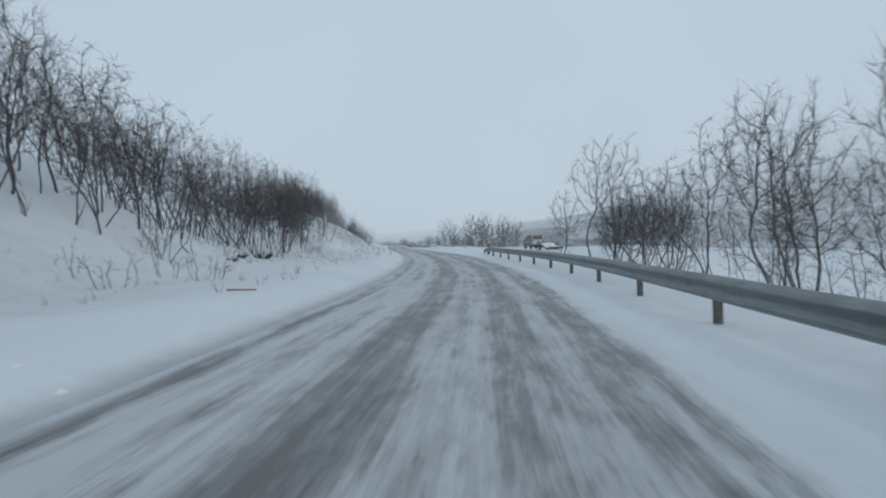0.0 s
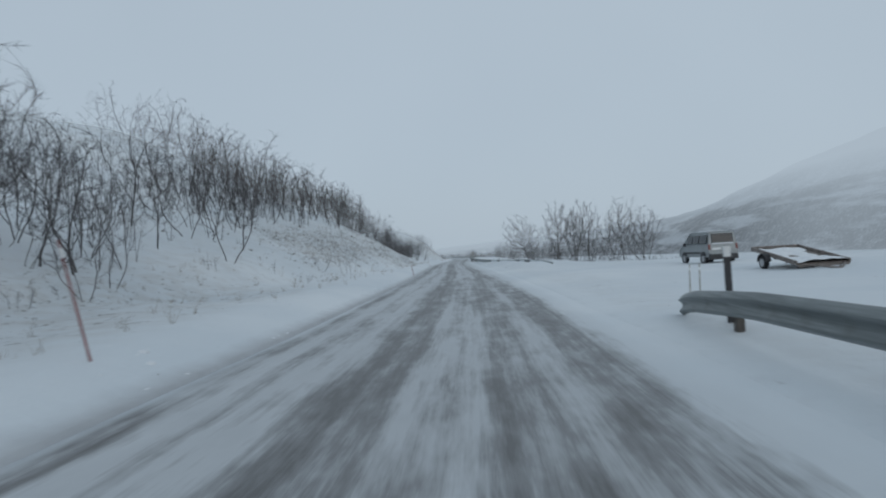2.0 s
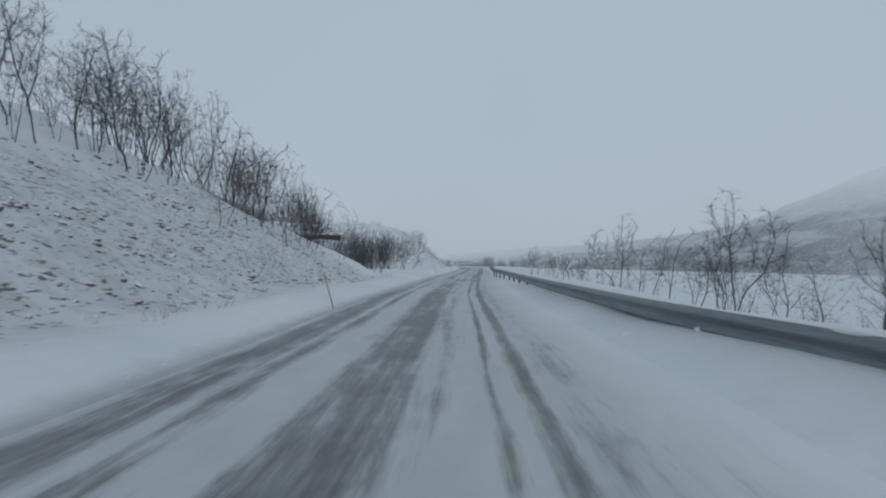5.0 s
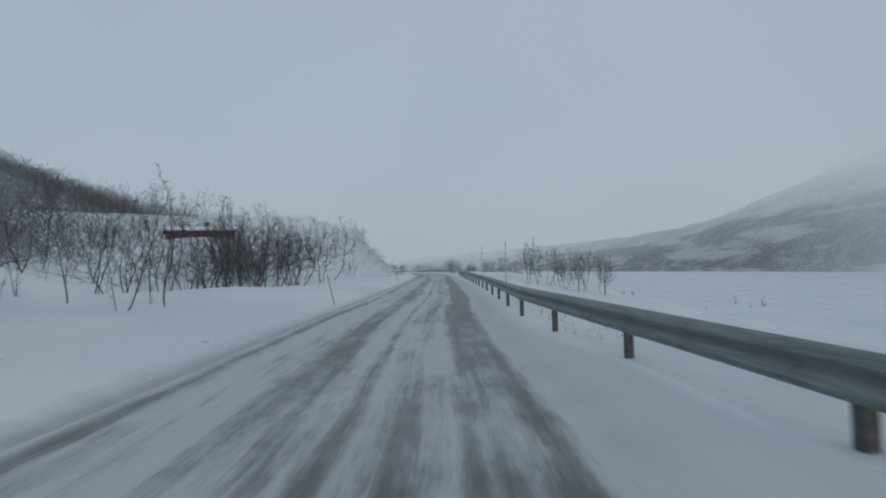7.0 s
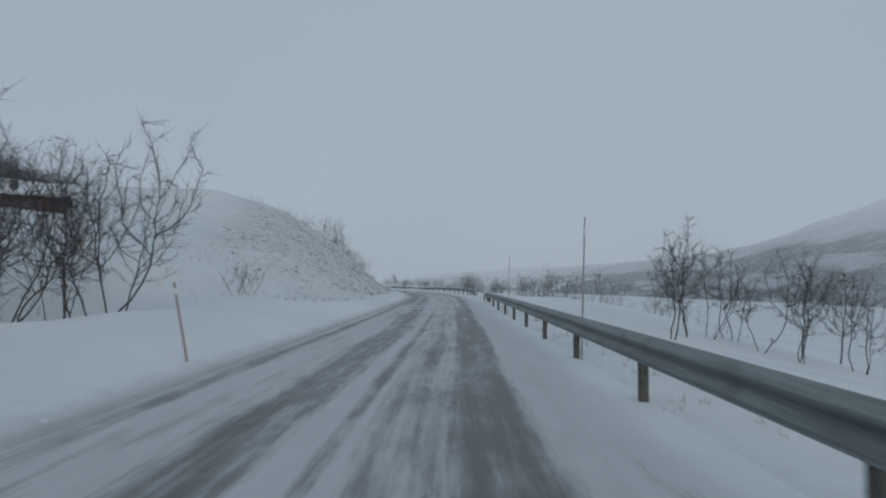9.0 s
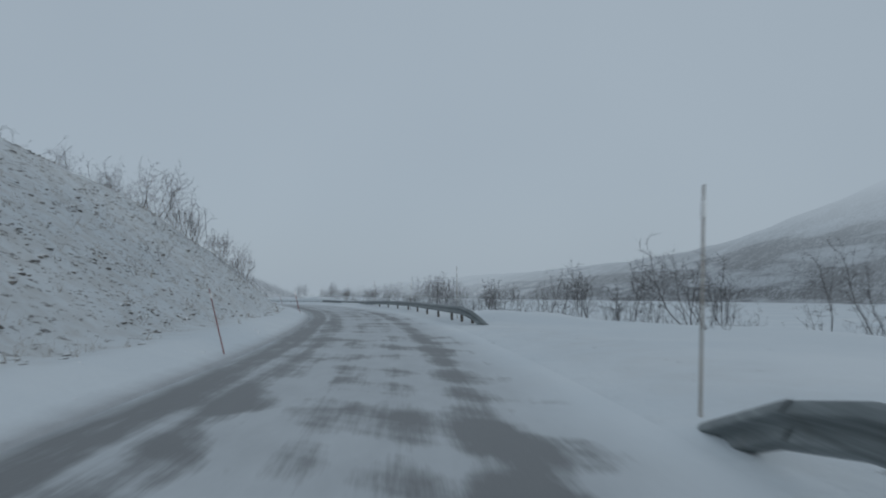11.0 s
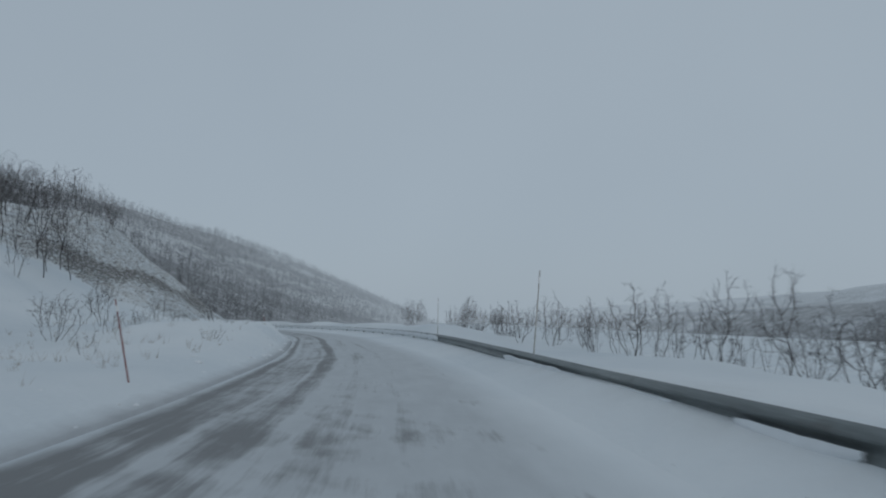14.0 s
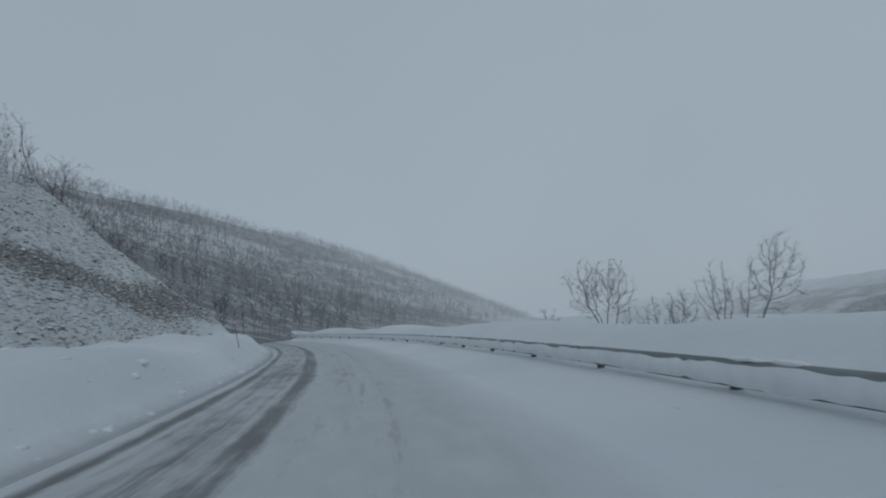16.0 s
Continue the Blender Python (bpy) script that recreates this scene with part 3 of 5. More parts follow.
# ---- far hills ----
# the far side of the valley: its foot runs up the valley from FOOT_AT, u metres along it and w metres up from it
FOOT_AT, UP_VALLEY = np.array((146.0, 466.0)), np.array((-math.sin(radians(16)), math.cos(radians(16))))
mu, mw = np.r_[np.arange(-900, -300, 30.0), np.arange(-300, 700, 9.0), np.arange(700, 2300, 40.0)], np.r_[np.linspace(-6, 130, 30), 142, 158, 180, 220]
MU, MW = np.meshgrid(mu, mw, indexing="ij")
ridge = np.interp(MU, [-900, -300, -150, -50, 50, 120, 160, 200, 260, 350, 600, 1000, 2300], [96, 88, 82, 77, 69, 55, 46, 40, 35, 32, 31, 35, 40]) - LAKE_Z
rise = np.clip(MW / 130, 0, 1)
mn = np.array([noise.noise((u * 0.012, w * 0.02, 1.0)) + 0.5 * noise.noise((u * 0.04, w * 0.06, 5.0)) for u, w in zip(MU.ravel(), MW.ravel())]).reshape(MU.shape)
mz = LAKE_Z - 1 + ridge * (0.25 * smooth(0, .25, rise) + 0.75 * smooth(0.05, 1.0, rise)) - np.maximum(MW - 130, 0) * 0.25 + mn * 0.07 * ridge * rise
mx, my = FOOT_AT[0] + MU * UP_VALLEY[0] + MW * UP_VALLEY[1], FOOT_AT[1] + MU * UP_VALLEY[1] - MW * UP_VALLEY[0]
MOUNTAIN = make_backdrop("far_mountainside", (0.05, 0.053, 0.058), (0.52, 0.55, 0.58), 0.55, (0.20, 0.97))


def with_height(ob, part_up):
    layer = ob.data.attributes.new("high", "FLOAT", "POINT")
    layer.data.foreach_set("value", part_up.astype(np.float32).ravel())
    return ob


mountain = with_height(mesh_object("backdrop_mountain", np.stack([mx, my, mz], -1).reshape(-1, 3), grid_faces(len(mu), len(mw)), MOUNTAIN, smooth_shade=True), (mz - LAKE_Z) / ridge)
# extra painted haze, up the valley and at the near end
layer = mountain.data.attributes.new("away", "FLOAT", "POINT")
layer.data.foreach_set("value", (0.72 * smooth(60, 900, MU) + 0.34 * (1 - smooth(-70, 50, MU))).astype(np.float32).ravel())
tagged(mountain, "snowy mountainside with a belt of bare forest and painted haze", "mountain", kind="structure")


# wooded hill that closes the valley on the left
FOOT = np.array([(-52, 198), (-57, 269), (-91, 368), (-112, 419), (-133, 505), (-149, 650), (-179, 797), (-225, 977)])


def hill_height(w, y):
    up = np.maximum(w, 0)
    h = 0.42 * (up - 6 * (1 - np.exp(-up / 6)))
    cap = np.interp(y, [150, 300, 380, 450, 500, 600, 740, 900], [28, 58, 66, 70, 70, 60, 58, 44])
    return np.where(h > cap, cap + 4 * (1 - np.exp(-(h - cap) / 20)), h)


hy, hw = np.r_[np.arange(150, 420, 6.0), np.arange(420, 940, 12.0)], np.r_[np.arange(-10, 120, 4.0), 130, 150, 180, 220, 280, 360]
HY, HW = np.meshgrid(hy, hw, indexing="ij")
hx = np.interp(HY, FOOT[:, 1], FOOT[:, 0]) - HW * 0.90
hyy = HY + HW * -0.30
hz = hill_height(HW, HY) + np.where(HW < 0, HW * 0.4, 0) + wav(HW, HY, 0.06) * 0.6 * smooth(4, 30, HW)
# None: its haze is painted as emission by distance up the valley
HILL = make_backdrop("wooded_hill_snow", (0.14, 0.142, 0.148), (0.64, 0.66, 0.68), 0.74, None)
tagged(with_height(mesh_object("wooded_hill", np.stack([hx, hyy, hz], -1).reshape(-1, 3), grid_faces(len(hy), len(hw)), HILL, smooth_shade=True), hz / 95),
       "snowy hillside below a forest of bare birches", "hill", kind="structure")


# ---- small builders ----
def part(name, bm, mat, parent=None, label=""):
    me = bpy.data.meshes.new(name)
    bm.to_mesh(me)
    bm.free()
    for m in mat if isinstance(mat, (list, tuple)) else [mat]:
        me.materials.append(m)
    ob = new(name, me)
    ob.parent = parent
    return tagged(ob, label) if label else ob


def box(bm, size, at, rot=None, bevel=0.0):
    m = Matrix.Translation(at) @ (rot if rot is not None else Matrix()) @ Matrix.Diagonal((*size, 1))
    v = bmesh.ops.create_cube(bm, size=1, matrix=m)["verts"]
    if bevel:
        bmesh.ops.bevel(bm, geom=list({e for x in v for e in x.link_edges}), offset=bevel, segments=2, profile=0.6, affect="EDGES")
    return v


def rod(bm, a, b, r0, r1, sides=6):
    a, b = Vector(a), Vector(b)
    q = (b - a).to_track_quat("Z", "Y").to_matrix().to_4x4()
    bmesh.ops.create_cone(bm, cap_ends=True, segments=sides, radius1=r0, radius2=r1, depth=(b - a).length, matrix=Matrix.Translation((a + b) / 2) @ q)


def wheel(parent, at, r, w):
    bm = bmesh.new()
    side = Matrix.Rotation(radians(90), 4, "Y")
    bmesh.ops.create_cone(bm, cap_ends=True, segments=24, radius1=r, radius2=r, depth=w, matrix=Matrix.Translation(at) @ side)
    bmesh.ops.bevel(bm, geom=[e for e in bm.edges if abs((e.verts[0].co - e.verts[1].co).x) < 1e-4], offset=0.03, segments=2, affect="EDGES")
    t = part("wheel", bm, RUBBER, parent)
    bm = bmesh.new()
    bmesh.ops.create_cone(bm, cap_ends=True, segments=20, radius1=r * 0.6, radius2=r * 0.56, depth=w + 0.02, matrix=Matrix.Translation(at) @ side)
    part("rim", bm, RIM, t)


def thing(name, label, category, group="", at=(0, 0, 0), turn=0.0):
    ob = new(name)
    ob.matrix_world = pose(*at, 0, 0, math.degrees(turn))
    return tagged(ob, label, category, group)


# ---- guard rails ----
W_PROFILE = [(-0.012, 0.176), (0.010, 0.172), (0.052, 0.128), (0.078, 0.100), (0.083, 0.088), (0.072, 0.070), (0.030, 0.030), (0.024, 0.0), (0.030, -0.030), (0.074, -0.080), (0.083, -0.098), (0.074, -0.116),
             (0.036, -0.150), (0.006, -0.156)]


def rail_beam(name, stations, parent, label=""):
    """A corrugated steel beam along (x, y, z of its middle)."""
    st = np.array(stations)
    tang = np.gradient(st[:, :2], axis=0)
    tang /= np.linalg.norm(tang, axis=1)[:, None]
    verts, k = [], len(W_PROFILE)
    for (x, y, z), (tx, ty) in zip(st, tang):
        for back in (0, 1):
            for o, h in W_PROFILE:
                off = o - 0.006 * back
                verts.append((x - ty * off, y + tx * off, z + h))
    faces = []
    for i in range(len(st) - 1):
        a, b = i * 2 * k, (i + 1) * 2 * k
        for j in range(k - 1):
            faces.append((a + j, b + j, b + j + 1, a + j + 1))
            faces.append((a + k + j, a + k + j + 1, b + k + j + 1, b + k + j))
        for j in (0, k - 1):
            faces.append((a + j, a + k + j, b + k + j, b + j) if j == 0 else (a + j, b + j, b + k + j, a + k + j))
    ob = mesh_object(name, verts, faces, STEEL, parent)
    ob.data.shade_smooth()
    return tagged(ob, label) if label else ob


def snow_ridge(stations, parent):
    """Lumps of snow lying on the beam's back edge and face, one by one."""
    rng = random.Random(len(stations))
    for (x, y, z), (x1, y1, z1) in zip(stations[:-1], stations[1:]):
        if rng.random() < 0.35:
            continue
        bm = bmesh.new()
        c = ((x + x1) / 2, (y + y1) / 2, (z + z1) / 2 - rng.choice((0.0, 0.0, 0.12)))
        ln = math.dist((x, y), (x1, y1))
        m = Matrix.Translation(c) @ Matrix.Rotation(math.atan2(y1 - y, x1 - x), 4, "Z") @ Matrix.Diagonal((ln * rng.uniform(0.3, 0.7), rng.uniform(0.05, 0.10), rng.uniform(0.02, 0.07), 1))
        bmesh.ops.create_icosphere(bm, subdivisions=2, radius=1, matrix=m)
        for v in bm.verts:
            v.co += Vector((0, 0, 0.02 * noise.noise(v.co * 6)))
        part("snow_lump", bm, SNOW_CAP, parent, "lump of snow")


def snow_plaster(spot, a, b, parent, gaps, foot=-0.130, brow=0.122):
    """Snow packed into the beam's face in long ragged crusts, its upper and lower edges mostly bare."""
    rng = random.Random(int(a))
    s = a
    while s < b - 1:
        ln = rng.uniform(1.5, 7.0)
        q = np.arange(s, min(s + ln, b), 0.22)
        verts, cols, k = [], 5, len(q)
        for i, u in enumerate(q):
            z = spot(u)[2]
            end = min(1, (i + 0.6) / 2.5, (k - 0.4 - i) / 2.5)
            hi = brow + 0.05 * noise.noise((u * 1.1, 1.0, 4.0)) + 0.03 * noise.noise((u * 4.0, 3.0, 1.0))
            lo = foot + 0.05 * noise.noise((u * 0.9, 7.0, 2.0)) + 0.03 * noise.noise((u * 4.0, 9.0, 1.0))
            mid = 0.03 * noise.noise((u, 2.0, 2.0))
            for j in range(cols):
                f = j / (cols - 1)
                px, py, _ = spot(u, -0.088 - (0.035 + 0.03 * noise.noise((u * 1.5, f, 0.0))) * math.sin(math.pi * f) * end)
                verts.append((px, py, z + mid + ((lo + (hi - lo) * f) - mid) * end))
        if k > 4:
            mesh_object("snow_crust", verts, grid_faces(k, cols)[:, ::-1], SNOW_CAP, parent, smooth_shade=True)["label"] = "crust of driven snow"
        s += ln + rng.uniform(*gaps)


def post_mesh():
    bm = bmesh.new()
    box(bm, (0.10, 0.13, 1.15), (0, 0, -0.575), bevel=0.012)
    me = bpy.data.meshes.new("post")
    bm.to_mesh(me)
    bm.free()
    me.materials.append(POST_MAT)
    bm = bmesh.new()
    box(bm, (0.09, 0.10, 0.2), (0, 0, 0), bevel=0.01)
    mb = bpy.data.meshes.new("spacer")
    bm.to_mesh(mb)
    bm.free()
    mb.materials.append(STEEL)
    return me, mb


POST, SPACER = post_mesh()


def guard_rail(label, s0, s1, side, top, posts, snowy=(), plaster=()):
    """side: table of s, d of the beam; top: table of s, height of the beam's upper edge; posts: s of each post."""
    side, top = np.array(side), np.array(top)
    rail = thing("guard_rail", label, "guard rail", "guard rails beside the road")
    def spot(s, extra=0.0):
        d = float(np.interp(s, side[:, 0], side[:, 1]))
        x, y = at_line(s, d + extra)
        return float(x), float(y), float(np.interp(s, top[:, 0], top[:, 1])) - 0.176
    step, s = 4.0, s0
    while s < s1 - 0.1:
        e = min(s1, s + step)
        st = [spot(q) for q in np.linspace(s, e + (0.12 if e < s1 else 0), 6)]
        rail_beam("beam", st, rail)
        s = e
    for s in posts:
        x, y, z = spot(s, 0.15)
        p = new("post", POST)
        p.parent, p.matrix_local = rail, pose(x, y, z + 0.10, 0, 0, math.degrees(heading(s)))
        x, y, z = spot(s, 0.055)
        q = new("spacer", SPACER)
        q.parent, q.matrix_local = rail, pose(x, y, z, 0, 0, math.degrees(heading(s)))
    for a, b in snowy:
        st = []
        for q in np.arange(a, b, 0.7):
            x, y, z = spot(q, 0.02)
            st.append((x, y, z + 0.17))
        snow_ridge(st, rail)
    for a, b, gaps, foot, *brow in plaster:
        snow_plaster(spot, a, b, rail, gaps, foot, *brow)
    return rail


guard_rail("weathered galvanised guard rail ending at the lay-by", -60, 50.4, [(-60, 3.1), (8, 3.0), (24, 2.95), (36, 2.8), (44, 2.95), (49.6, 3.25), (50.4, 3.4)],
           [(-60, .74), (44, .74), (47.5, .68), (49.6, .55), (50.4, .42)], np.arange(-59.75, 49.5, 4.0))
guard_rail("galvanised guard rail half drowned in ploughed snow", 84.4, 225.7, [(84.4, 6.75), (88.5, 6.1), (95, 5.0), (98.5, 4.1), (104, 3.5), (110, 3.1), (140, 2.6), (155, 1.85), (175, 2.0), (190, 2.1), (214, 2.25), (222, 2.45), (225.7, 2.62)],
           [(84.4, .36), (86.5, .52), (90, .62), (140, .70), (155, .74), (216, .74), (223.6, .66), (224.2, .62), (225.7, .10)], [*np.arange(87.9, 220, 4.0), 221.7, 223.3],
           snowy=[(84.8, 106)], plaster=[(84.6, 91, (-0.3, 0.1), -0.24), (91.5, 104, (0.5, 2.0), -0.22)])
guard_rail("galvanised guard rail partly buried in drifted snow", 240.6, 405.6,
           [(240.6, 3.5), (241.6, 3.25), (242.6, 3.08), (246.2, 2.92), (254, 3.0), (262, 3.3), (266, 3.16), (270.4, 3.25), (279, 3.3), (299, 3.45), (306, 3.65), (312, 3.9), (319, 4.15), (330, 4.2), (406, 4.1)],
           [(240.6, .03), (241.4, .36), (242.3, .60), (243.6, .73), (270, .73), (276, .67), (284, .59), (290, .55), (298, .58), (306, .65), (312, .68), (406, .66)],
           [242.6, 244.4, 246.35, 250.3, 254.1, 258.4, 262.5, 266.05, *np.arange(270.5, 405, 4.05)],
           snowy=[(278, 284), (311, 398)], plaster=[(284.5, 297.0, (0.7, 2.2), -0.21, 0.01), (309, 402, (-0.75, -0.45), -0.130, 0.128)])


# ---- marker poles ----
def marker_pole(s, d, height, lean, colour, name, label, group, z=None):
    x, y = at_line(s, d)
    base = surf(s, d) if z is None else z
    ob = thing(name, label, "marker pole", group, (float(x), float(y), base - 0.05), heading(s))
    bm = bmesh.new()
    tip = (math.sin(radians(lean)) * height, 0, math.cos(radians(lean)) * height)
    rod(bm, (0, 0, -0.3), tip, 0.017, 0.012, 8)
    part("stick", bm, colour, ob)
    bm = bmesh.new()
    k = 0.86
    rod(bm, tuple(c * k for c in tip), tuple(c * (k + 0.07) for c in tip), 0.0215, 0.021, 8)
    part("reflector_band", bm, REFLECT, ob, "pale reflector band")
    return ob


for s, d, h, lean in ((47.1, -4.65, 1.6, -15), (82.6, -3.72, 1.1, -13), (117.0, -3.62, 1.5, -17), (160.6, -3.93, 1.4, -14), (189.4, -4.0, 1.3, -14), (234.2, -3.8, 1.6, -15), (261.8, -4.1, 1.65, -16),
                      (274.6, -3.85, 1.5, -13), (291.3, -4.4, 1.55, -15), (325.5, -5.2, 1.0, -28), (347.0, -4.6, 1.4, -12)):
    marker_pole(s, d, h, lean, STICK_RED, "snow_marker", "slim red snow-marker pole leaning beside the road", "red snow markers")
for s, d, h, lean in ((159.9, 1.98, 2.55, 1), (175.7, 2.12, 2.72, 1), (191.7, 2.3, 2.75, 2), (207.7, 2.45, 2.75, 2), (226.0, 2.74, 2.25, 5), (246.7, 3.38, 2.45, 1), (262.6, 3.6, 2.1, 3), (278.5, 3.68, 2.4, 1),
                      (294.6, 3.55, 2.3, 6), (312.4, 4.4, 2.4, 1)):
    marker_pole(s, d, h, lean, STICK_GREY, "tall_snow_marker", "tall grey snow-marker pole behind the guard rail", "tall snow markers")


# a marker knocked flat beside the road
fx, fy = at_line(12.0, -5.25)
fallen = thing("fallen_snow_marker", "red snow-marker pole lying flat on the snow", "marker pole", "", (float(fx), float(fy), surf(12.0, -5.25) + 0.03), heading(12.0))
bm = bmesh.new()
rod(bm, (-0.28, -0.16, 0.03), (0.26, 0.12, 0.0), 0.018, 0.015, 8)
part("stick", bm, STICK_RED, fallen)


# ---- edge post at the lay-by ----
ex, ey = at_line(49.0, 3.55)
edge_post = thing("edge_post", "dark roadside edge post with reflector", "edge post", "", (float(ex), float(ey), surf(49.0, 3.55)), heading(49))
bm = bmesh.new()
box(bm, (0.09, 0.05, 1.15), (0, 0, 0.5), bevel=0.012)
part("post", bm, BLACK, edge_post)
bm = bmesh.new()
box(bm, (0.094, 0.054, 0.15), (0, 0, 1.03), bevel=0.006)
part("cap", bm, REFLECT, edge_post, "pale snow-dusted cap")
for s, d in ((52.0, 4.1), (52.4, 4.45)):
    marker_pole(s, d, 0.85, 2, STICK_GREY, "short_stick", "thin grey stick standing in the lay-by snow", "short sticks")


# ---- parked van ----
def build_van(at, turn):
    van = thing("van", "silver compact van dusted with snow, parked in the lay-by", "van", "", at, turn)
    # length runs along y, front at +y
    side = [(-2.1, 0.42), (-2.12, 0.75), (-2.08, 1.05), (-1.98, 1.72), (-1.86, 1.84), (0.45, 1.87), (0.76, 1.80), (1.44, 1.20), (1.58, 1.09), (1.98, 0.93), (2.10, 0.78), (2.12, 0.42)]
    bm = bmesh.new()
    rows = []
    for x, inset in ((-0.86, 0.10), (-0.90, 0.0), (0.90, 0.0), (0.86, 0.10)):
        row = []
        for y, z in side:
            tuck = 0.16 * max(0, z - 1.05) / 0.8
            xx = (abs(x) - tuck) * (1 if x > 0 else -1)
            row.append(bm.verts.new((xx, y * (1 - inset * 0.03), z - inset * 0.2 if z > 1.5 else z)))
        rows.append(row)
    for a, b in zip(rows[:-1], rows[1:]):
        for j in range(len(side)):
            k = (j + 1) % len(side)
            bm.faces.new((a[j], a[k], b[k], b[j]))
    bm.faces.new(rows[0][::-1])
    bm.faces.new(rows[-1])
    bmesh.ops.recalc_face_normals(bm, faces=bm.faces)
    bmesh.ops.bevel(bm, geom=[e for e in bm.edges if e.calc_face_angle(0) > 0.5], offset=0.05, segments=2, affect="EDGES")
    part("body", bm, VAN_PAINT, van)
    for x in (-0.80, 0.80):
        for y in (-1.32, 1.38):
            wheel(van, (x, y, 0.31), 0.31, 0.2)
            bm = bmesh.new()
            bmesh.ops.create_cone(bm, cap_ends=True, segments=20, radius1=0.38, radius2=0.38, depth=0.05, matrix=Matrix.Translation((x * 1.105, y, 0.34)) @ Matrix.Rotation(radians(90), 4, "Y"))
            part("wheel_arch", bm, BLACK, van)
    tilt = math.atan2(0.16, 0.8)
    for x, sg in ((-0.835, -1), (0.835, 1)):
        for y0, y1 in ((-1.78, -0.80), (-0.71, 0.10), (0.20, 0.88)):
            bm = bmesh.new()
            box(bm, (0.02, y1 - y0, 0.5), (x, (y0 + y1) / 2, 1.42), Matrix.Rotation(-sg * tilt, 4, "Y"), 0.008)
            part("side_window", bm, GLASS, van)
        bm = bmesh.new()
        box(bm, (0.03, 2.0, 0.09), (sg * 0.905, 0.03, 0.66), bevel=0.01)
        part("rub_strip", bm, BLACK, van)
        bm = bmesh.new()
        box(bm, (0.18, 0.08, 0.2), (sg * 0.98, 1.08, 1.16), bevel=0.03)
        part("wing_mirror", bm, BLACK, van)
        bm = bmesh.new()
        box(bm, (0.12, 0.10, 0.30), (sg * 0.835, -2.075, 0.98), Matrix.Rotation(radians(-8), 4, "X"), 0.02)
        part("tail_light", bm, LIGHT_RED, van, "red tail light")
    bm = bmesh.new()
    box(bm, (1.32, 0.03, 0.54), (0, -2.04, 1.45), Matrix.Rotation(radians(-8.5), 4, "X"), 0.03)
    part("rear_window", bm, GLASS, van, "rear window with snow along its edge")
    bm = bmesh.new()
    box(bm, (1.30, 0.05, 0.07), (0, -2.09, 1.17), bevel=0.025)
    part("snow_rim", bm, SNOW_CAP, van, "strip of snow")
    bm = bmesh.new()
    box(bm, (1.76, 0.16, 0.30), (0, -2.12, 0.42), bevel=0.04)
    part("rear_bumper", bm, BLACK, van)
    bm = bmesh.new()
    box(bm, (1.70, 0.12, 0.10), (0, -2.13, 0.62), bevel=0.03)
    part("bumper_top", bm, VAN_PAINT, van)
    bm = bmesh.new()
    box(bm, (0.52, 0.02, 0.12), (-0.42, -2.125, 0.88), bevel=0.004)
    part("number_plate", bm, REFLECT, van, "snowed-over blank number plate")
    bm = bmesh.new()
    box(bm, (1.38, 0.05, 0.66), (0, 1.12, 1.50), Matrix.Rotation(radians(49), 4, "X"), 0.01)
    part("windscreen", bm, GLASS, van)
    bm = bmesh.new()
    bmesh.ops.create_grid(bm, x_segments=8, y_segments=12, size=1, matrix=Matrix.Translation((0, -0.9, 1.872)) @ Matrix.Diagonal((0.66, 0.95, 1, 1)))
    for v in bm.verts:
        v.co.z += 0.05 * max(0, 1 - (abs(v.co.x) / 0.66) ** 4) * max(0, 1 - (abs(v.co.y + 0.9) / 0.95) ** 4) - 0.012
    part("roof_snow", bm, SNOW_CAP, van, "thin snow on the roof")
    return van


van = build_van((12.0, 76.6, surf(75, 14) - 0.06), radians(7))
van.matrix_world = van.matrix_world @ Matrix.Diagonal((0.91, 0.97, 1.0, 1))


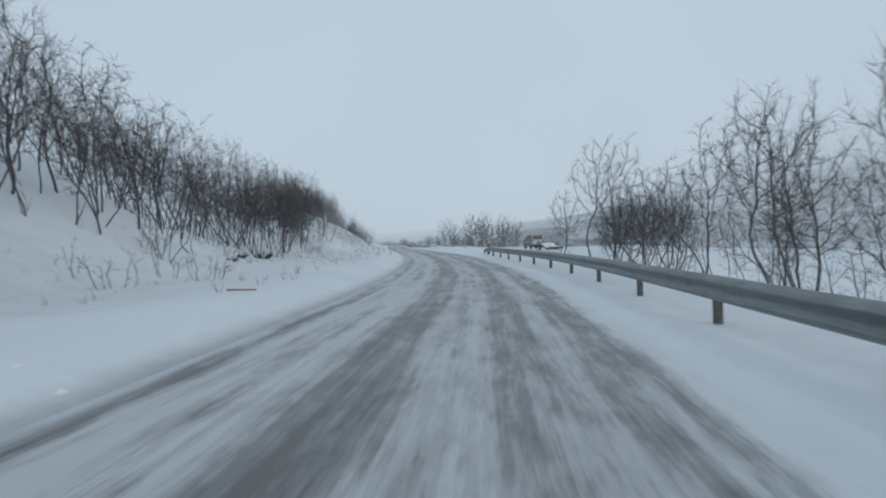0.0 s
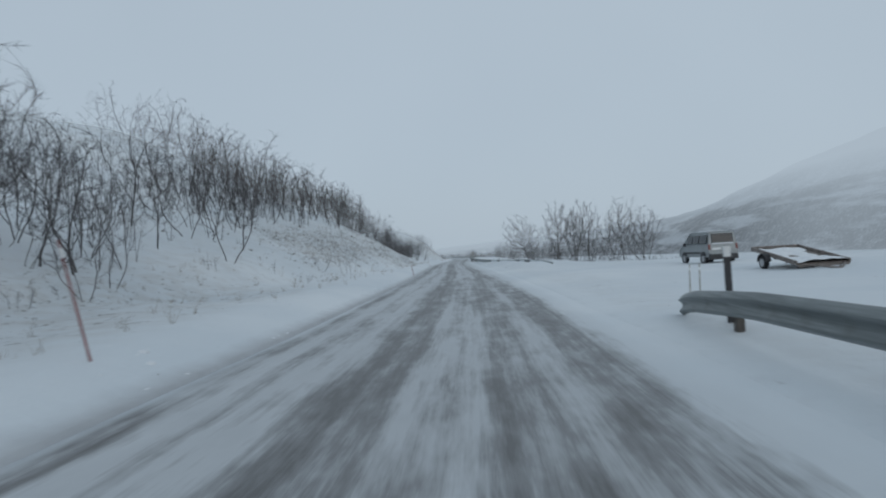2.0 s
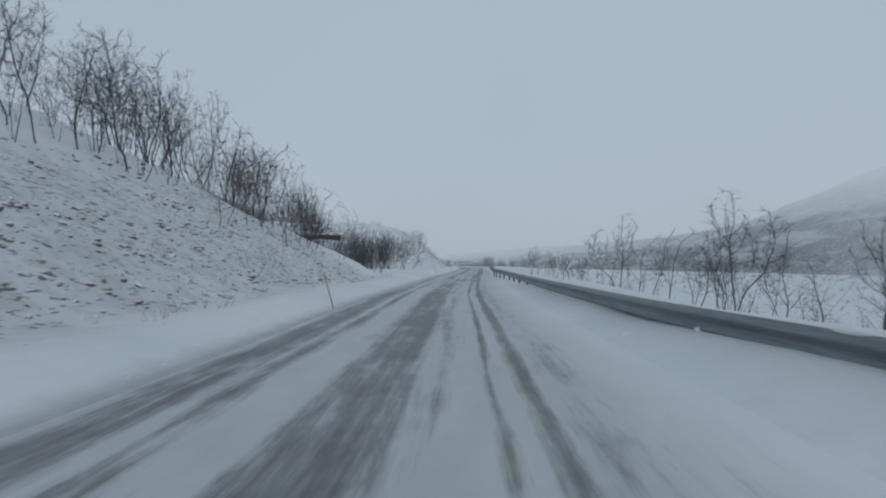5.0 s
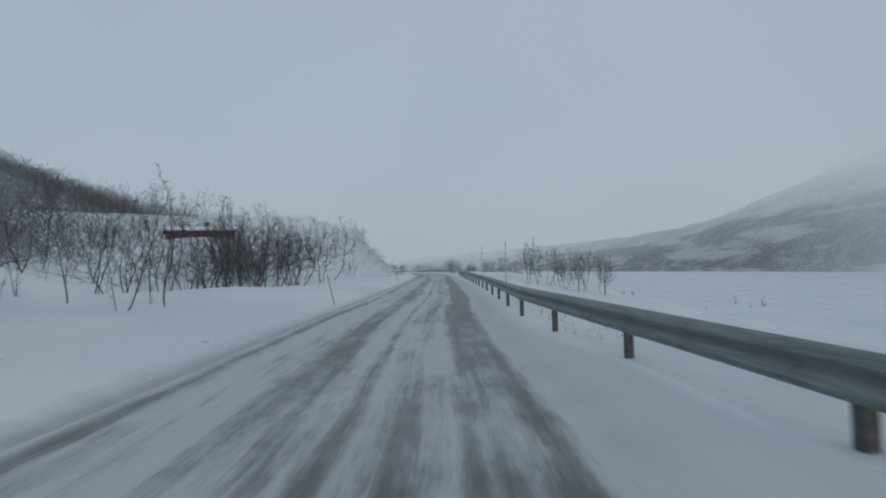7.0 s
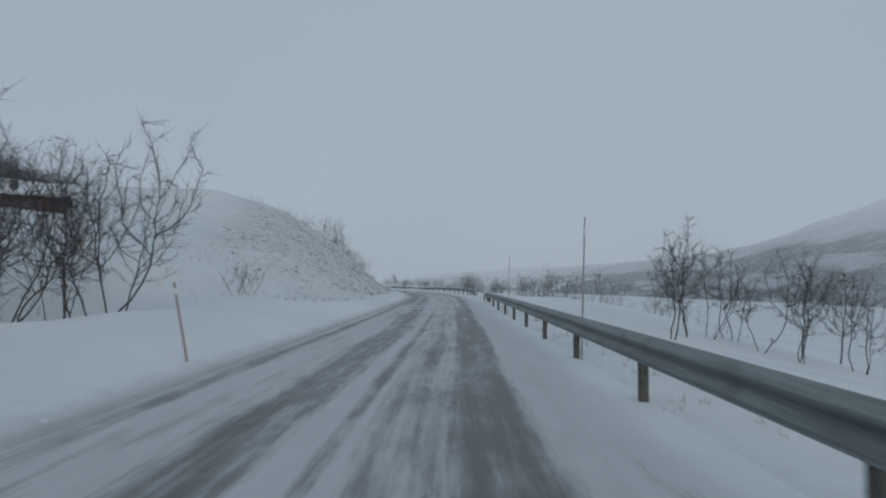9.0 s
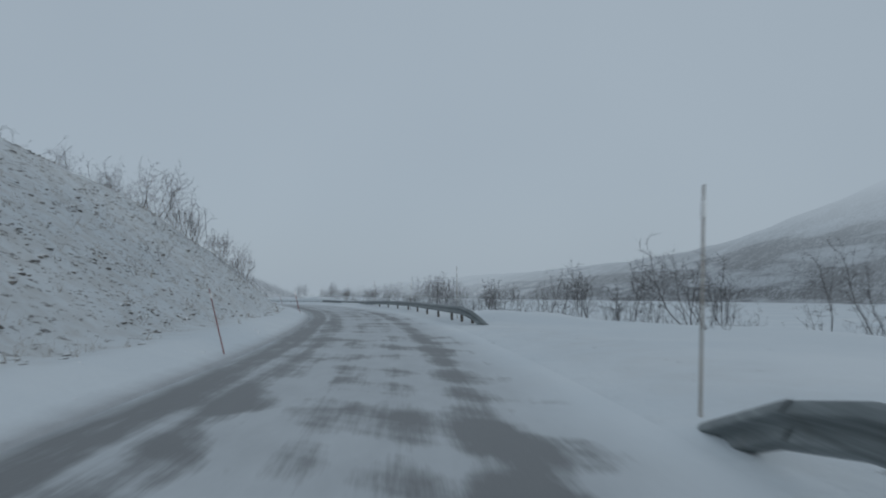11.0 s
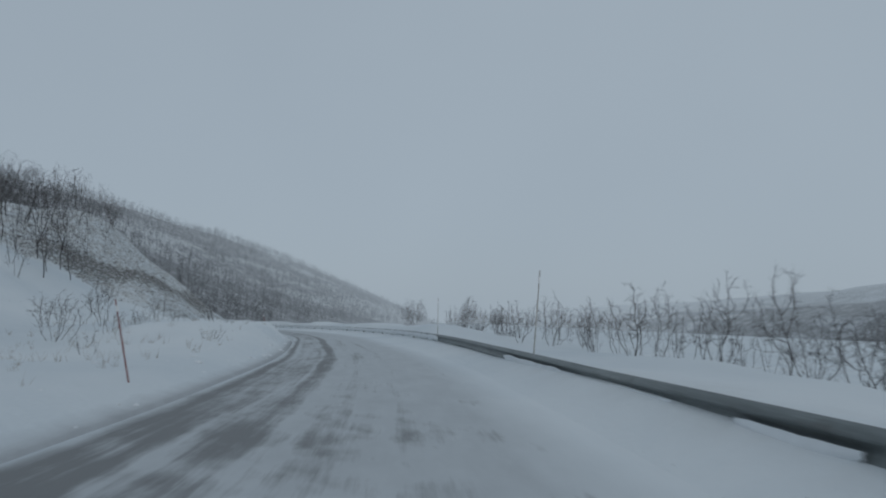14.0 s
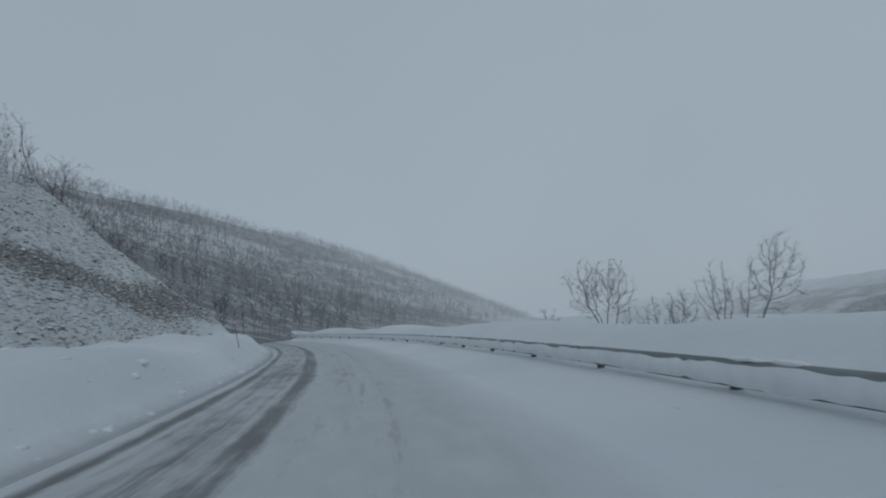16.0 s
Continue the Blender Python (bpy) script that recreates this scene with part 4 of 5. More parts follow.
def build_trailer(at, turn):
    """Its drawbar end lies low in the snow, its tail stands high."""
    tr = thing("flatbed_trailer", "rusty open flatbed trailer half buried in snow", "trailer", "", at, turn)
    slope = Matrix.Rotation(radians(10), 4, "X")

    def up(y):
        return 0.50 + y * math.tan(radians(10))

    for x in (-1.0, 1.0):
        bm = bmesh.new()
        box(bm, (0.07, 3.3, 0.17), (x, 0, up(0) + 0.06), slope, 0.015)
        part("side_board", bm, TRAILER_STEEL, tr)
        bm = bmesh.new()
        for k in range(7):
            a = radians(20 + k * 140 / 6)
            box(bm, (0.22, 0.17, 0.025), (x * 1.15, 0.45 + 0.36 * math.cos(a), 0.28 + 0.36 * math.sin(a)), Matrix.Rotation(a - radians(90), 4, "X"))
        part("mudguard", bm, BLACK, tr)
        wheel(tr, (x * 1.15, 0.45, 0.28), 0.28, 0.18)
        bm = bmesh.new()
        rod(bm, (x * 0.9, -1.5, up(-1.5)), (0.1, -2.5, 0.06), 0.04, 0.04, 8)
        part("drawbar", bm, TRAILER_STEEL, tr)
    for y in (-1.62, -0.8, 0.0, 0.8):
        bm = bmesh.new()
        box(bm, (1.93, 0.07, 0.09), (0, y, up(y) - 0.05), slope, 0.012)
        part("cross_beam", bm, TRAILER_STEEL, tr)
    bm = bmesh.new()
    box(bm, (2.08, 0.08, 0.20), (0, 1.66, up(1.66) + 0.05), slope, 0.015)
    part("tailboard", bm, TRAILER_STEEL, tr)
    bm = bmesh.new()
    box(bm, (1.93, 3.2, 0.04), (0, 0, up(0)), slope, 0.008)
    part("deck", bm, TRAILER_STEEL, tr)
    bm = bmesh.new()
    bmesh.ops.create_grid(bm, x_segments=18, y_segments=28, size=1, matrix=Matrix.Translation((0, -0.05, 0)) @ Matrix.Diagonal((0.95, 1.58, 1, 1)))
    for v in bm.verts:
        v.co.z = up(v.co.y) + 0.055 + 0.10 * noise.noise(v.co * 1.9) - 0.05 * smooth(0.75, 0.95, abs(v.co.x)) + 0.10 * smooth(-0.5, -1.5, v.co.y)
    part("deck_snow", bm, SNOW_CAP, tr, "snow lying on the deck")
    bm = bmesh.new()
    rod(bm, (0.1, -2.42, 0.30), (0.1, -2.42, -0.1), 0.03, 0.03, 8)
    part("jockey_leg", bm, TRAILER_STEEL, tr)
    return tr


build_trailer((12.2, 65.7, surf(65, 12.6) - 0.05), radians(6))


# ---- timber cabin on the slope ----
def build_cabin(at, turn):
    cab = thing("cabin", "low brown timber cabin under deep snow on the wooded slope", "cabin", "", at, turn)
    for sx, sy, w, dp in ((0, -2.6, 10.6, 0.18), (0, 2.6, 10.6, 0.18)):
        bm = bmesh.new()
        box(bm, (w, dp, 2.3), (sx, sy, 1.0), bevel=0.01)
        wall = part("wall", bm, TIMBER_RED, cab)
        if sy < 0:
            for k in range(36):
                bm = bmesh.new()
                box(bm, (0.045, 0.03, 2.26), (-5.2 + k * 0.297, sy - 0.105, 1.0))
                part("batten", bm, TIMBER_RED, wall)
    for sx in (-5.2, 5.2):
        bm = bmesh.new()
        box(bm, (0.18, 5.02, 2.3), (sx, 0, 1.0), bevel=0.01)
        part("wall", bm, TIMBER_RED, cab)
    for k in (-1, 1):
        bm = bmesh.new()
        box(bm, (11.4, 3.3, 0.16), (0, k * 1.5, 2.62), Matrix.Rotation(radians(-k * 18), 4, "X"), 0.02)
        roof = part("roof", bm, BLACK, cab)
        bm = bmesh.new()
        box(bm, (11.5, 3.35, 0.2), (0, k * 1.52, 2.80), Matrix.Rotation(radians(-k * 18), 4, "X"), 0.12)
        part("roof_snow", bm, SNOW_CAP, roof, "thick snow")
    bm = bmesh.new()
    box(bm, (0.6, 0.6, 1.7), (1.2, 0.3, 3.6), bevel=0.02)
    part("chimney", bm, STONE, cab)
    bm = bmesh.new()
    box(bm, (10.3, 4.9, 2.6), (0, 0, -1.4), bevel=0.03)
    part("foundation", bm, STONE, cab)
    for x in (-3.0, 2.6):
        bm = bmesh.new()
        box(bm, (1.1, 0.06, 0.9), (x, -2.72, 1.2), bevel=0.01)
        w = part("window", bm, TIMBER_RED, cab)
        bm = bmesh.new()
        box(bm, (0.94, 0.02, 0.74), (x, -2.76, 1.2))
        part("pane", bm, GLASS, w)
    return cab


cx, cy = at_line(224.2, -34.4)
cabin = build_cabin((float(cx), float(cy), 6.05), radians(34))
cabin.matrix_world = cabin.matrix_world @ Matrix.Diagonal((0.82, 1, 0.68, 1))


# ---- mountain birches ----
def grow(rng, height, stems, lean, spread, bole=0.36, wide=0.3, points=200, thick=1.0, twigs=1.3, step=0.2):
    """Tubes (radii, points, sides) of a bare mountain birch: crooked stems, and limbs that branch out until they fill a rounded, uneven crown."""
    nodes, back = [], []

    def add(p, parent):
        nodes.append(p), back.append(parent)
        return len(nodes) - 1

    want = []
    for q in range(stems):
        a = 6.28 * q / stems + rng.uniform(-0.5, 0.5)
        out = spread * rng.uniform(0.6, 1.3) * (0.3 if stems == 1 else 1)
        hs = height * (1.0 if q == 0 else rng.uniform(0.7, 0.95))
        v = np.array((math.cos(a) * out * 2.2 + lean * 2, math.sin(a) * out * 2.2, 1.0))
        p = np.array((math.cos(a) * 0.05, math.sin(a) * 0.05, -0.35))
        k = add(p, -1)
        while p[2] < hs * bole:
            v = v / np.linalg.norm(v) + (rng.gauss(0, 0.16), rng.gauss(0, 0.16), 0.14)
            p = p + v / np.linalg.norm(v) * step * 1.4
            k = add(p, k)
        top, low = hs * 0.97, hs * (bole * 0.62)
        middle = np.array((p[0] + v[0] * hs * 0.1, p[1] + v[1] * hs * 0.1, (top + low) / 2))
        lobes = [(rng.gauss(0, 1), rng.gauss(0, 1), rng.gauss(0.2, 1), rng.uniform(0.45, 1.05)) for _ in range(9)]
        n = 0
        while n < points / stems:
            u = np.array((rng.gauss(0, 1), rng.gauss(0, 1), rng.gauss(0, 1)))
            u /= np.linalg.norm(u)
            reach = max(c for c in (l[3] * (0.12 + 0.88 * max(0, (u @ l[:3]) / math.sqrt(l[0] ** 2 + l[1] ** 2 + l[2] ** 2))) for l in lobes))
            f = rng.random() ** 0.45 * min(1.0, 0.25 + 0.85 * reach)
            w = wide * hs * (1.0 if u[2] > 0 else 1.0 + 0.25 * u[2])
            want.append(middle + u * f * np.array((w, w, (top - low) / 2 * 1.12)))
            n += 1
    want = np.array(want)
    for _ in range(70):
        if not len(want):
            break
        at = np.array(nodes)
        gap = np.linalg.norm(want[:, None] - at[None], axis=2)
        near = gap.argmin(1)
        pull = {}
        for i, k in enumerate(near):
            pull.setdefault(int(k), []).append((want[i] - at[k]) / gap[i, k])
        grown = False
        for k, ways in pull.items():
            v = np.mean(ways, axis=0) + (rng.gauss(0, 0.17), rng.gauss(0, 0.17), rng.gauss(0.12, 0.14))
            if back[k] >= 0:
                on = (at[k] - at[back[k]]) / step
                if v @ on < -0.15:
                    continue
                v = v + 0.5 * on
            p = at[k] + v / (np.linalg.norm(v) + 1e-6) * step
            if np.linalg.norm(np.array(nodes) - p, axis=1).min() > step * 0.35:
                add(p, k)
                grown = True
        if not grown:
            break
        want = want[np.linalg.norm(want[:, None] - np.array(nodes)[None], axis=2).min(1) > step * 1.9]
    kids = [[] for _ in nodes]
    for k, b in enumerate(back):
        if b >= 0:
            kids[b].append(k)
    tip, power = 0.0052 * thick, 2.35
    size = [0.0] * len(nodes)
    for k in reversed(range(len(nodes))):
        size[k] = (sum(size[c] ** power for c in kids[k]) ** (1 / power) if kids[k] else tip) + 0.00025 * thick
    wood, thin = [], []
    starts = [(k, -1) for k, b in enumerate(back) if b < 0]
    while starts:
        k, b = starts.pop(0)
        chain, fat = ([b, k] if b >= 0 else [k]), size[k]
        while kids[k]:
            order = sorted(kids[k], key=lambda c: -size[c])
            starts.extend((c, k) for c in order[1:])
            k = order[0]
            chain.append(k)
        slim = fat < 0.019 * thick
        keep = chain[:1] + chain[1:-1][1::2] + chain[-1:] if slim else chain
        rad = [size[c] for c in keep]
        if b >= 0:
            rad[0] = rad[1]
        rad[-1] *= 0.5
        (thin if slim else wood).append((rad, [Vector(nodes[c]) for c in keep], 3 if slim else 5 if fat > 0.04 else 4))
        for c, e in zip(chain, chain[1:]):
            if size[e] > tip * 3.2:
                continue
            v = nodes[e] - nodes[c]
            v = Vector(v / np.linalg.norm(v))
            for _ in range(int(twigs + rng.random()) + (1 if not kids[e] else 0)):
                side = Vector((rng.gauss(0, 1), rng.gauss(0, 1), rng.gauss(0.25, 0.7))).normalized()
                o = Vector(nodes[c]).lerp(Vector(nodes[e]), rng.random())
                thin.append(([tip * 1.25, 0.002], [o, o + (v * 0.8 + side * 0.75) * rng.uniform(0.2, 0.5) * (0.4 + height / 10)], 3))
    top = max(p.z for rad, pts, c in wood + thin for p in pts)
    for group in (wood, thin):
        for rad, pts, c in group:
            for p in pts:
                p *= height / top
    return wood, thin


def tubes(name, parts, mat, grown=False):
    """Tubes as one mesh; with grown, each limb is tied to the one that it springs from."""
    verts, faces = [], []
    for rad, pts, sides in parts:
        start = len(verts)
        near = int(np.argmin(((np.array(verts) - np.array(pts[0])) ** 2).sum(1))) if grown and start else None
        if len(pts) == 2:
            t = (pts[1] - pts[0]).normalized()
            a = t.cross(Vector((0.3, 1, 0.2))).normalized()
            b = t.cross(a)
            for u in (0, 2.094, 4.189):
                verts.append(tuple(pts[0] + a * (math.cos(u) * rad[0]) + b * (math.sin(u) * rad[0])))
            verts.append(tuple(pts[1]))
            faces.extend([(start, start + 1, start + 3), (start + 1, start + 2, start + 3), (start + 2, start, start + 3)])
            continue
        for i, (r, p) in enumerate(zip(rad, pts)):
            t = (pts[min(i + 1, len(pts) - 1)] - pts[max(i - 1, 0)]).normalized()
            a = t.cross(Vector((0.3, 1, 0.2))).normalized()
            b = t.cross(a)
            for k in range(sides):
                u = 2 * math.pi * k / sides
                q = p + a * (math.cos(u) * r) + b * (math.sin(u) * r)
                verts.append((q.x, q.y, q.z))
        if near is not None:
            faces.append((near, start, start + 1))
        for i in range(len(pts) - 1):
            for k in range(sides):
                o, k2 = start + i * sides, (k + 1) % sides
                faces.append((o + k, o + k2, o + sides + k2, o + sides + k))
    me = bpy.data.meshes.new(name)
    me.from_pydata(verts, [], faces)
    me.materials.append(mat)
    me.shade_smooth()
    return me


BIRCHES, SLIGHT_BIRCHES, FAR_BIRCHES = [], [], []
# height, stems, lean, spread, length of the bole, width of the crown
KINDS = ((6.0, 2, 0.06, 0.14, .32, .27), (5.2, 3, -0.06, 0.20, .30, .26), (6.8, 2, 0.09, 0.12, .36, .25), (4.6, 3, 0.0, 0.26, .28, .30), (5.8, 2, 0.26, 0.18, .32, .29), (7.4, 1, 0.05, 0.12, .34, .27),
         (3.6, 3, 0.08, 0.30, .24, .34), (6.4, 1, -0.16, 0.22, .30, .34), (7.0, 1, 0.02, 0.05, .26, .46))
for i, (h, n, lean, spread, bole, wide) in enumerate(KINDS):
    big = i == 8
    wood, thin = grow(random.Random(40 + i), h, n, lean, spread, bole, wide, 900 if big else 420, 1.0, 2.0 if big else 2.7, 0.18)
    BIRCHES.append((tubes("trunk", wood, BARK, True), tubes("crown", thin, TWIG), h))
    wood, thin = grow(random.Random(90 + i), h, n, lean, spread, bole, wide, 300, 1.05, 2.2, 0.19)
    SLIGHT_BIRCHES.append((tubes("trunk", wood, BARK, True), tubes("crown", thin, TWIG), h))
    wood, thin = grow(random.Random(140 + i), h, min(n, 2), lean, spread, bole, wide * 1.1, 75, 1.75, 1.8, 0.29)
    far = tubes("far", [(r[::2] + r[-1:], p[::2] + p[-1:], 3) for r, p, c in wood] + [(r, p, 3) if len(p) == 2 else ([r[0], r[-1]], [p[0], p[-1]], 3) for r, p, c in thin], BARK)
    v, f = np.empty(len(far.vertices) * 3), [tuple(q.vertices) for q in far.polygons]
    far.vertices.foreach_get("co", v)
    FAR_BIRCHES.append((v.reshape(-1, 3), f))
    bpy.data.meshes.remove(far)
SHRUBS = []
for i, (h, n, spread) in enumerate(((1.6, 4, 0.5), (1.1, 5, 0.6), (2.1, 4, 0.4), (0.8, 5, 0.7))):
    wood, thin = grow(random.Random(70 + i), h, n, 0.08, spread, 0.22, 0.42, 70, 0.9, 1.0, 0.1 * h ** 0.5)
    SHRUBS.append((tubes("stem", [(a, b, 3) for a, b, c in wood], BARK, True), tubes("twig_crown", thin, TWIG), h))


def plant(kind, s, d, scale, turn, name, label, group, tilt=0.0):
    x, y = at_line(s, d)
    ob = new(name)
    ob.matrix_world = pose(float(x), float(y), surf(s, d) - 0.06, tilt, 0, math.degrees(turn)) @ Matrix.Diagonal((scale, scale, scale, 1))
    tagged(ob, label, "tree" if name == "birch" else "shrub", group)
    for me in kind[:2]:
        c = new(me.name.split(".")[0], me)
        c.parent = ob
    return ob


rng = random.Random(11)
BIRCH_LABEL = "bare crooked mountain birch with rime on its twigs"
SHRUB_LABEL = "bare willow shrub poking out of the snow"


def scatter(s0, s1, d0, d1, n, gap, keep):
    spots, tries = [], 0
    while len(spots) < n and tries < n * 12:
        tries += 1
        s, d = rng.uniform(s0, s1), rng.uniform(d0, d1)
        if not any(abs(s - a) < gap and abs(d - b) < gap for a, b in spots) and (not keep or keep(s, d)):
            spots.append((s, d))
    return spots


def grove(s0, s1, d0, d1, n, size, kinds=None, group="birches on the bank", gap=1.3, keep=None):
    for s, d in scatter(s0, s1, d0, d1, n, gap, keep):
        k = (SLIGHT_BIRCHES if size[1] < 0.86 else BIRCHES)[rng.choice(kinds or range(8))]
        plant(k, s, d, rng.uniform(*size), rng.uniform(0, 6.28), "birch", BIRCH_LABEL, group, rng.uniform(-5, 5))


def thicket(name, label, areas):
    """Birches further back, too many to count, as one mass; areas of s0, s1, d0, d1, number, smallest, largest."""
    vs, fs, o = [], [], 0
    for s0, s1, d0, d1, n, lo, hi in areas:
        for s, d in scatter(s0, s1, d0, d1, n, 1.0, None):
            v, f = FAR_BIRCHES[rng.randrange(len(FAR_BIRCHES))]
            x, y = at_line(s, d)
            a, k = rng.uniform(0, 6.28), rng.uniform(lo, hi)
            w = np.stack([v[:, 0] * math.cos(a) - v[:, 1] * math.sin(a), v[:, 0] * math.sin(a) + v[:, 1] * math.cos(a), v[:, 2]], 1) * k + (float(x), float(y), surf(s, d) - 0.05)
            vs.append(w), fs.extend([tuple(k + o for k in q) for q in f])
            o += len(v)
    return tagged(mesh_object(name, np.concatenate(vs), fs, TWIG), label, "woods", kind="stuff")


def scrub(s0, s1, d0, d1, n, size, group="shrubs in the snow"):
    for _ in range(n):
        plant(SHRUBS[rng.randrange(4)], rng.uniform(s0, s1), rng.uniform(d0, d1), rng.uniform(*size), rng.uniform(0, 6.28), "shrub", SHRUB_LABEL, group)


# left bank, from the start to the cut slope
LEFT, LOW, CUT, RIGHT = "birches on the bank", "birches on the low ground", "birches on the cut slope", "birches below the road"
for s, d, k, sc in ((31.5, -11.2, 4, .85), (36.5, -14.0, 0, 1.0), (40.5, -12.8, 4, 1.0), (44.6, -15.5, 2, .95), (60.0, -13.6, 5, 0.8), (62.5, -15.0, 1, .95), (68.7, -11.8, 0, .9), (73.6, -13.0, 7, .72),
                    (57.0, -16.0, 0, .95), (51.0, -14.0, 4, .9), (26.0, -15.0, 1, 1.0), (21.0, -14.0, 4, .95), (15.0, -13.5, 5, .72), (18.5, -12.5, 2, .9), (48.0, -13.0, 7, 1.0), (54.5, -12.8, 2, 1.0)):
    plant(BIRCHES[k], s, d, sc, rng.uniform(0, 6.28), "birch", BIRCH_LABEL, LEFT)
grove(8, 46, -17.5, -12.6, 26, (0.65, 1.15), group=LEFT, kinds=(0, 1, 2, 3, 4, 7), gap=1.1)
grove(46, 62, -17.5, -12.6, 11, (0.5, 0.95), group=LEFT, kinds=(0, 1, 2, 3, 4, 7), gap=1.1)
grove(10, 60, -12.8, -10.6, 8, (0.45, 0.85), group=LEFT, kinds=(3, 6, 4, 1))
grove(60, 82, -19, -13.5, 9, (0.68, 0.92), group=LEFT, kinds=(0, 1, 2, 3, 4, 7))
grove(80, 104, -20, -15.5, 9, (0.56, 0.78), group=LEFT, kinds=(0, 1, 3, 4, 6, 7))
grove(98, 144, -19, -15.2, 8, (0.9, 1.12), group=LEFT, kinds=(0, 1, 3, 4, 7))
grove(136, 155, -17, -10.5, 8, (0.72, 0.95), group=LEFT, kinds=(0, 1, 3, 4, 7))
for s, d, k, sc in ((201.1, -15.9, 2, 1.3), (200.6, -12.5, 0, 1.3), (201.6, -19.5, 7, 1.35), (188, -23.5, 0, 1.4), (197.4, -19, 2, 1.35), (196.5, -14.5, 2, 1.2), (204, -13.5, 4, 1.2), (199, -18.4, 0, 1.4), (204.5, -20.0, 0, 1.4), (201.5, -23.5, 2, 1.3)):
    plant(BIRCHES[k], s, d, sc, rng.uniform(0, 6.28), "birch", BIRCH_LABEL, LOW)
grove(178, 208, -24, -13.5, 13, (1.05, 1.4), group=LOW, kinds=(0, 2, 4, 7))
for s, d in ((213.5, -11.6), (214.2, -12.0), (213.0, -12.3), (212.4, -11.8)):
    plant(SHRUBS[2], s, d, 0.85, rng.uniform(0, 6.28), "shrub", SHRUB_LABEL, "shrubs in the snow")
grove(264, 283, -12.5, -7.5, 11, (0.36, 0.55), group=CUT, kinds=(1, 3, 6))
grove(261, 275, -17, -10, 8, (0.45, 0.66), group=CUT, kinds=(1, 3, 4, 6, 2))
grove(300, 328, -17, -9.5, 9, (0.36, 0.55), group=CUT, kinds=(1, 3, 4, 6))
grove(284, 330, -30, -18, 3, (0.45, 0.7), group=CUT, kinds=(0, 1, 3, 4, 6, 7))
thicket("bank_thicket", "dense bare birch thicket on the snowy bank", [(4, 46, -20.5, -12.4, 66, .62, 1.1), (46, 64, -20.5, -12.6, 30, .45, .85), (4, 46, -28, -17, 34, .75, 1.15), (44, 62, -30, -17, 14, .55, .85), (60, 84, -21, -14, 14, .65, .95), (80, 106, -22, -16, 14, .6, .8), (84, 148, -22, -16.2, 44, .85, 1.15), (178, 208, -32, -16, 18, .9, 1.3), (124, 162, -17, -9.5, 44, .45, .8), (60, 104, -27, -17, 34, .55, .85), (78, 108, -25, -16, 20, .6, .95), (106, 150, -25, -16, 60, .8, 1.1), (98, 165, -40, -18, 84, .8, 1.1), (182, 210, -34, -15, 34, 1.0, 1.25), (196, 240, -64, -41, 110, .8, 1.15), (214, 236, -40, -37, 12, .6, .8),
        (262, 284, -20, -12, 60, .36, .58), (228, 262, -60, -31, 50, .5, .8), (262, 276, -40, -18, 40, .6, .9), (276, 330, -50, -22, 110, .55, .85), (326, 410, -33, -21, 110, .7, 1.05), (326, 410, -58, -31, 120, .75, 1.1)])
scrub(6, 60, -13, -9, 9, (0.5, 1.0))
scrub(9, 22, -11.8, -8.2, 9, (0.7, 1.2))
scrub(66, 150, -12, -6.5, 16, (0.4, 0.8))
scrub(222, 262, -13, -7, 8, (0.35, 0.6))
scrub(266, 284, -12, -7.2, 24, (0.9, 1.4))
scrub(278, 300, -18, -9, 22, (0.5, 1.1))
scrub(296, 334, -14, -5.5, 22, (0.4, 0.9))
for s, d, k, sc in ((140, -11.2, 1, .62), (146, -12.8, 3, .85), (152, -14.3, 1, .8), (158, -16.0, 1, .8), (149, -13.2, 6, .95), (155, -15.0, 3, .9), (143.5, -12.0, 3, .75)):
    plant(BIRCHES[k], s, d, sc, rng.uniform(0, 6.28), "birch", BIRCH_LABEL, LEFT)


# low junipers under the birches, half snowed over
NEEDLES = simple("dark_juniper_needles", (0.035, 0.045, 0.030), 0.85, var=0.4, scale=9)


def juniper(seed, height):
    q = random.Random(seed)
    wood, green = [], []
    for _ in range(16):
        a, out = q.uniform(0, 6.28), q.uniform(0.3, 1.3)
        way = Vector((math.cos(a) * out, math.sin(a) * out, 1)).normalized()
        ln = height * q.uniform(0.7, 1.1)
        pts = [Vector((math.cos(a) * 0.04, math.sin(a) * 0.04, -0.1)) + way * (ln * i / 3) + Vector((0, 0, -0.05 * i * out)) for i in range(4)]
        wood.append(([0.012, 0.009, 0.006, 0.003], pts, 3))
        for _ in range(26):
            f = q.uniform(0.25, 1.0) * 3
            i = min(int(f), 2)
            p = pts[i].lerp(pts[i + 1], f - i)
            side = Vector((q.gauss(0, 1), q.gauss(0, 1), q.gauss(0.5, 0.8))).normalized()
            green.append(([0.017, 0.004], [p, p + (side + way * 0.7) * q.uniform(0.06, 0.15)], 3))
    return tubes("stem", wood, BARK), tubes("foliage", green, NEEDLES), height


JUNIPER = juniper(3, 0.62)
for s, d, sc in ((30.0, -10.6, 1.0), (29.2, -11.5, 0.75), (26.5, -11.0, 0.6)):
    plant(JUNIPER, s, d, sc, s, "shrub", "dark green juniper shrub half buried in snow", "junipers")
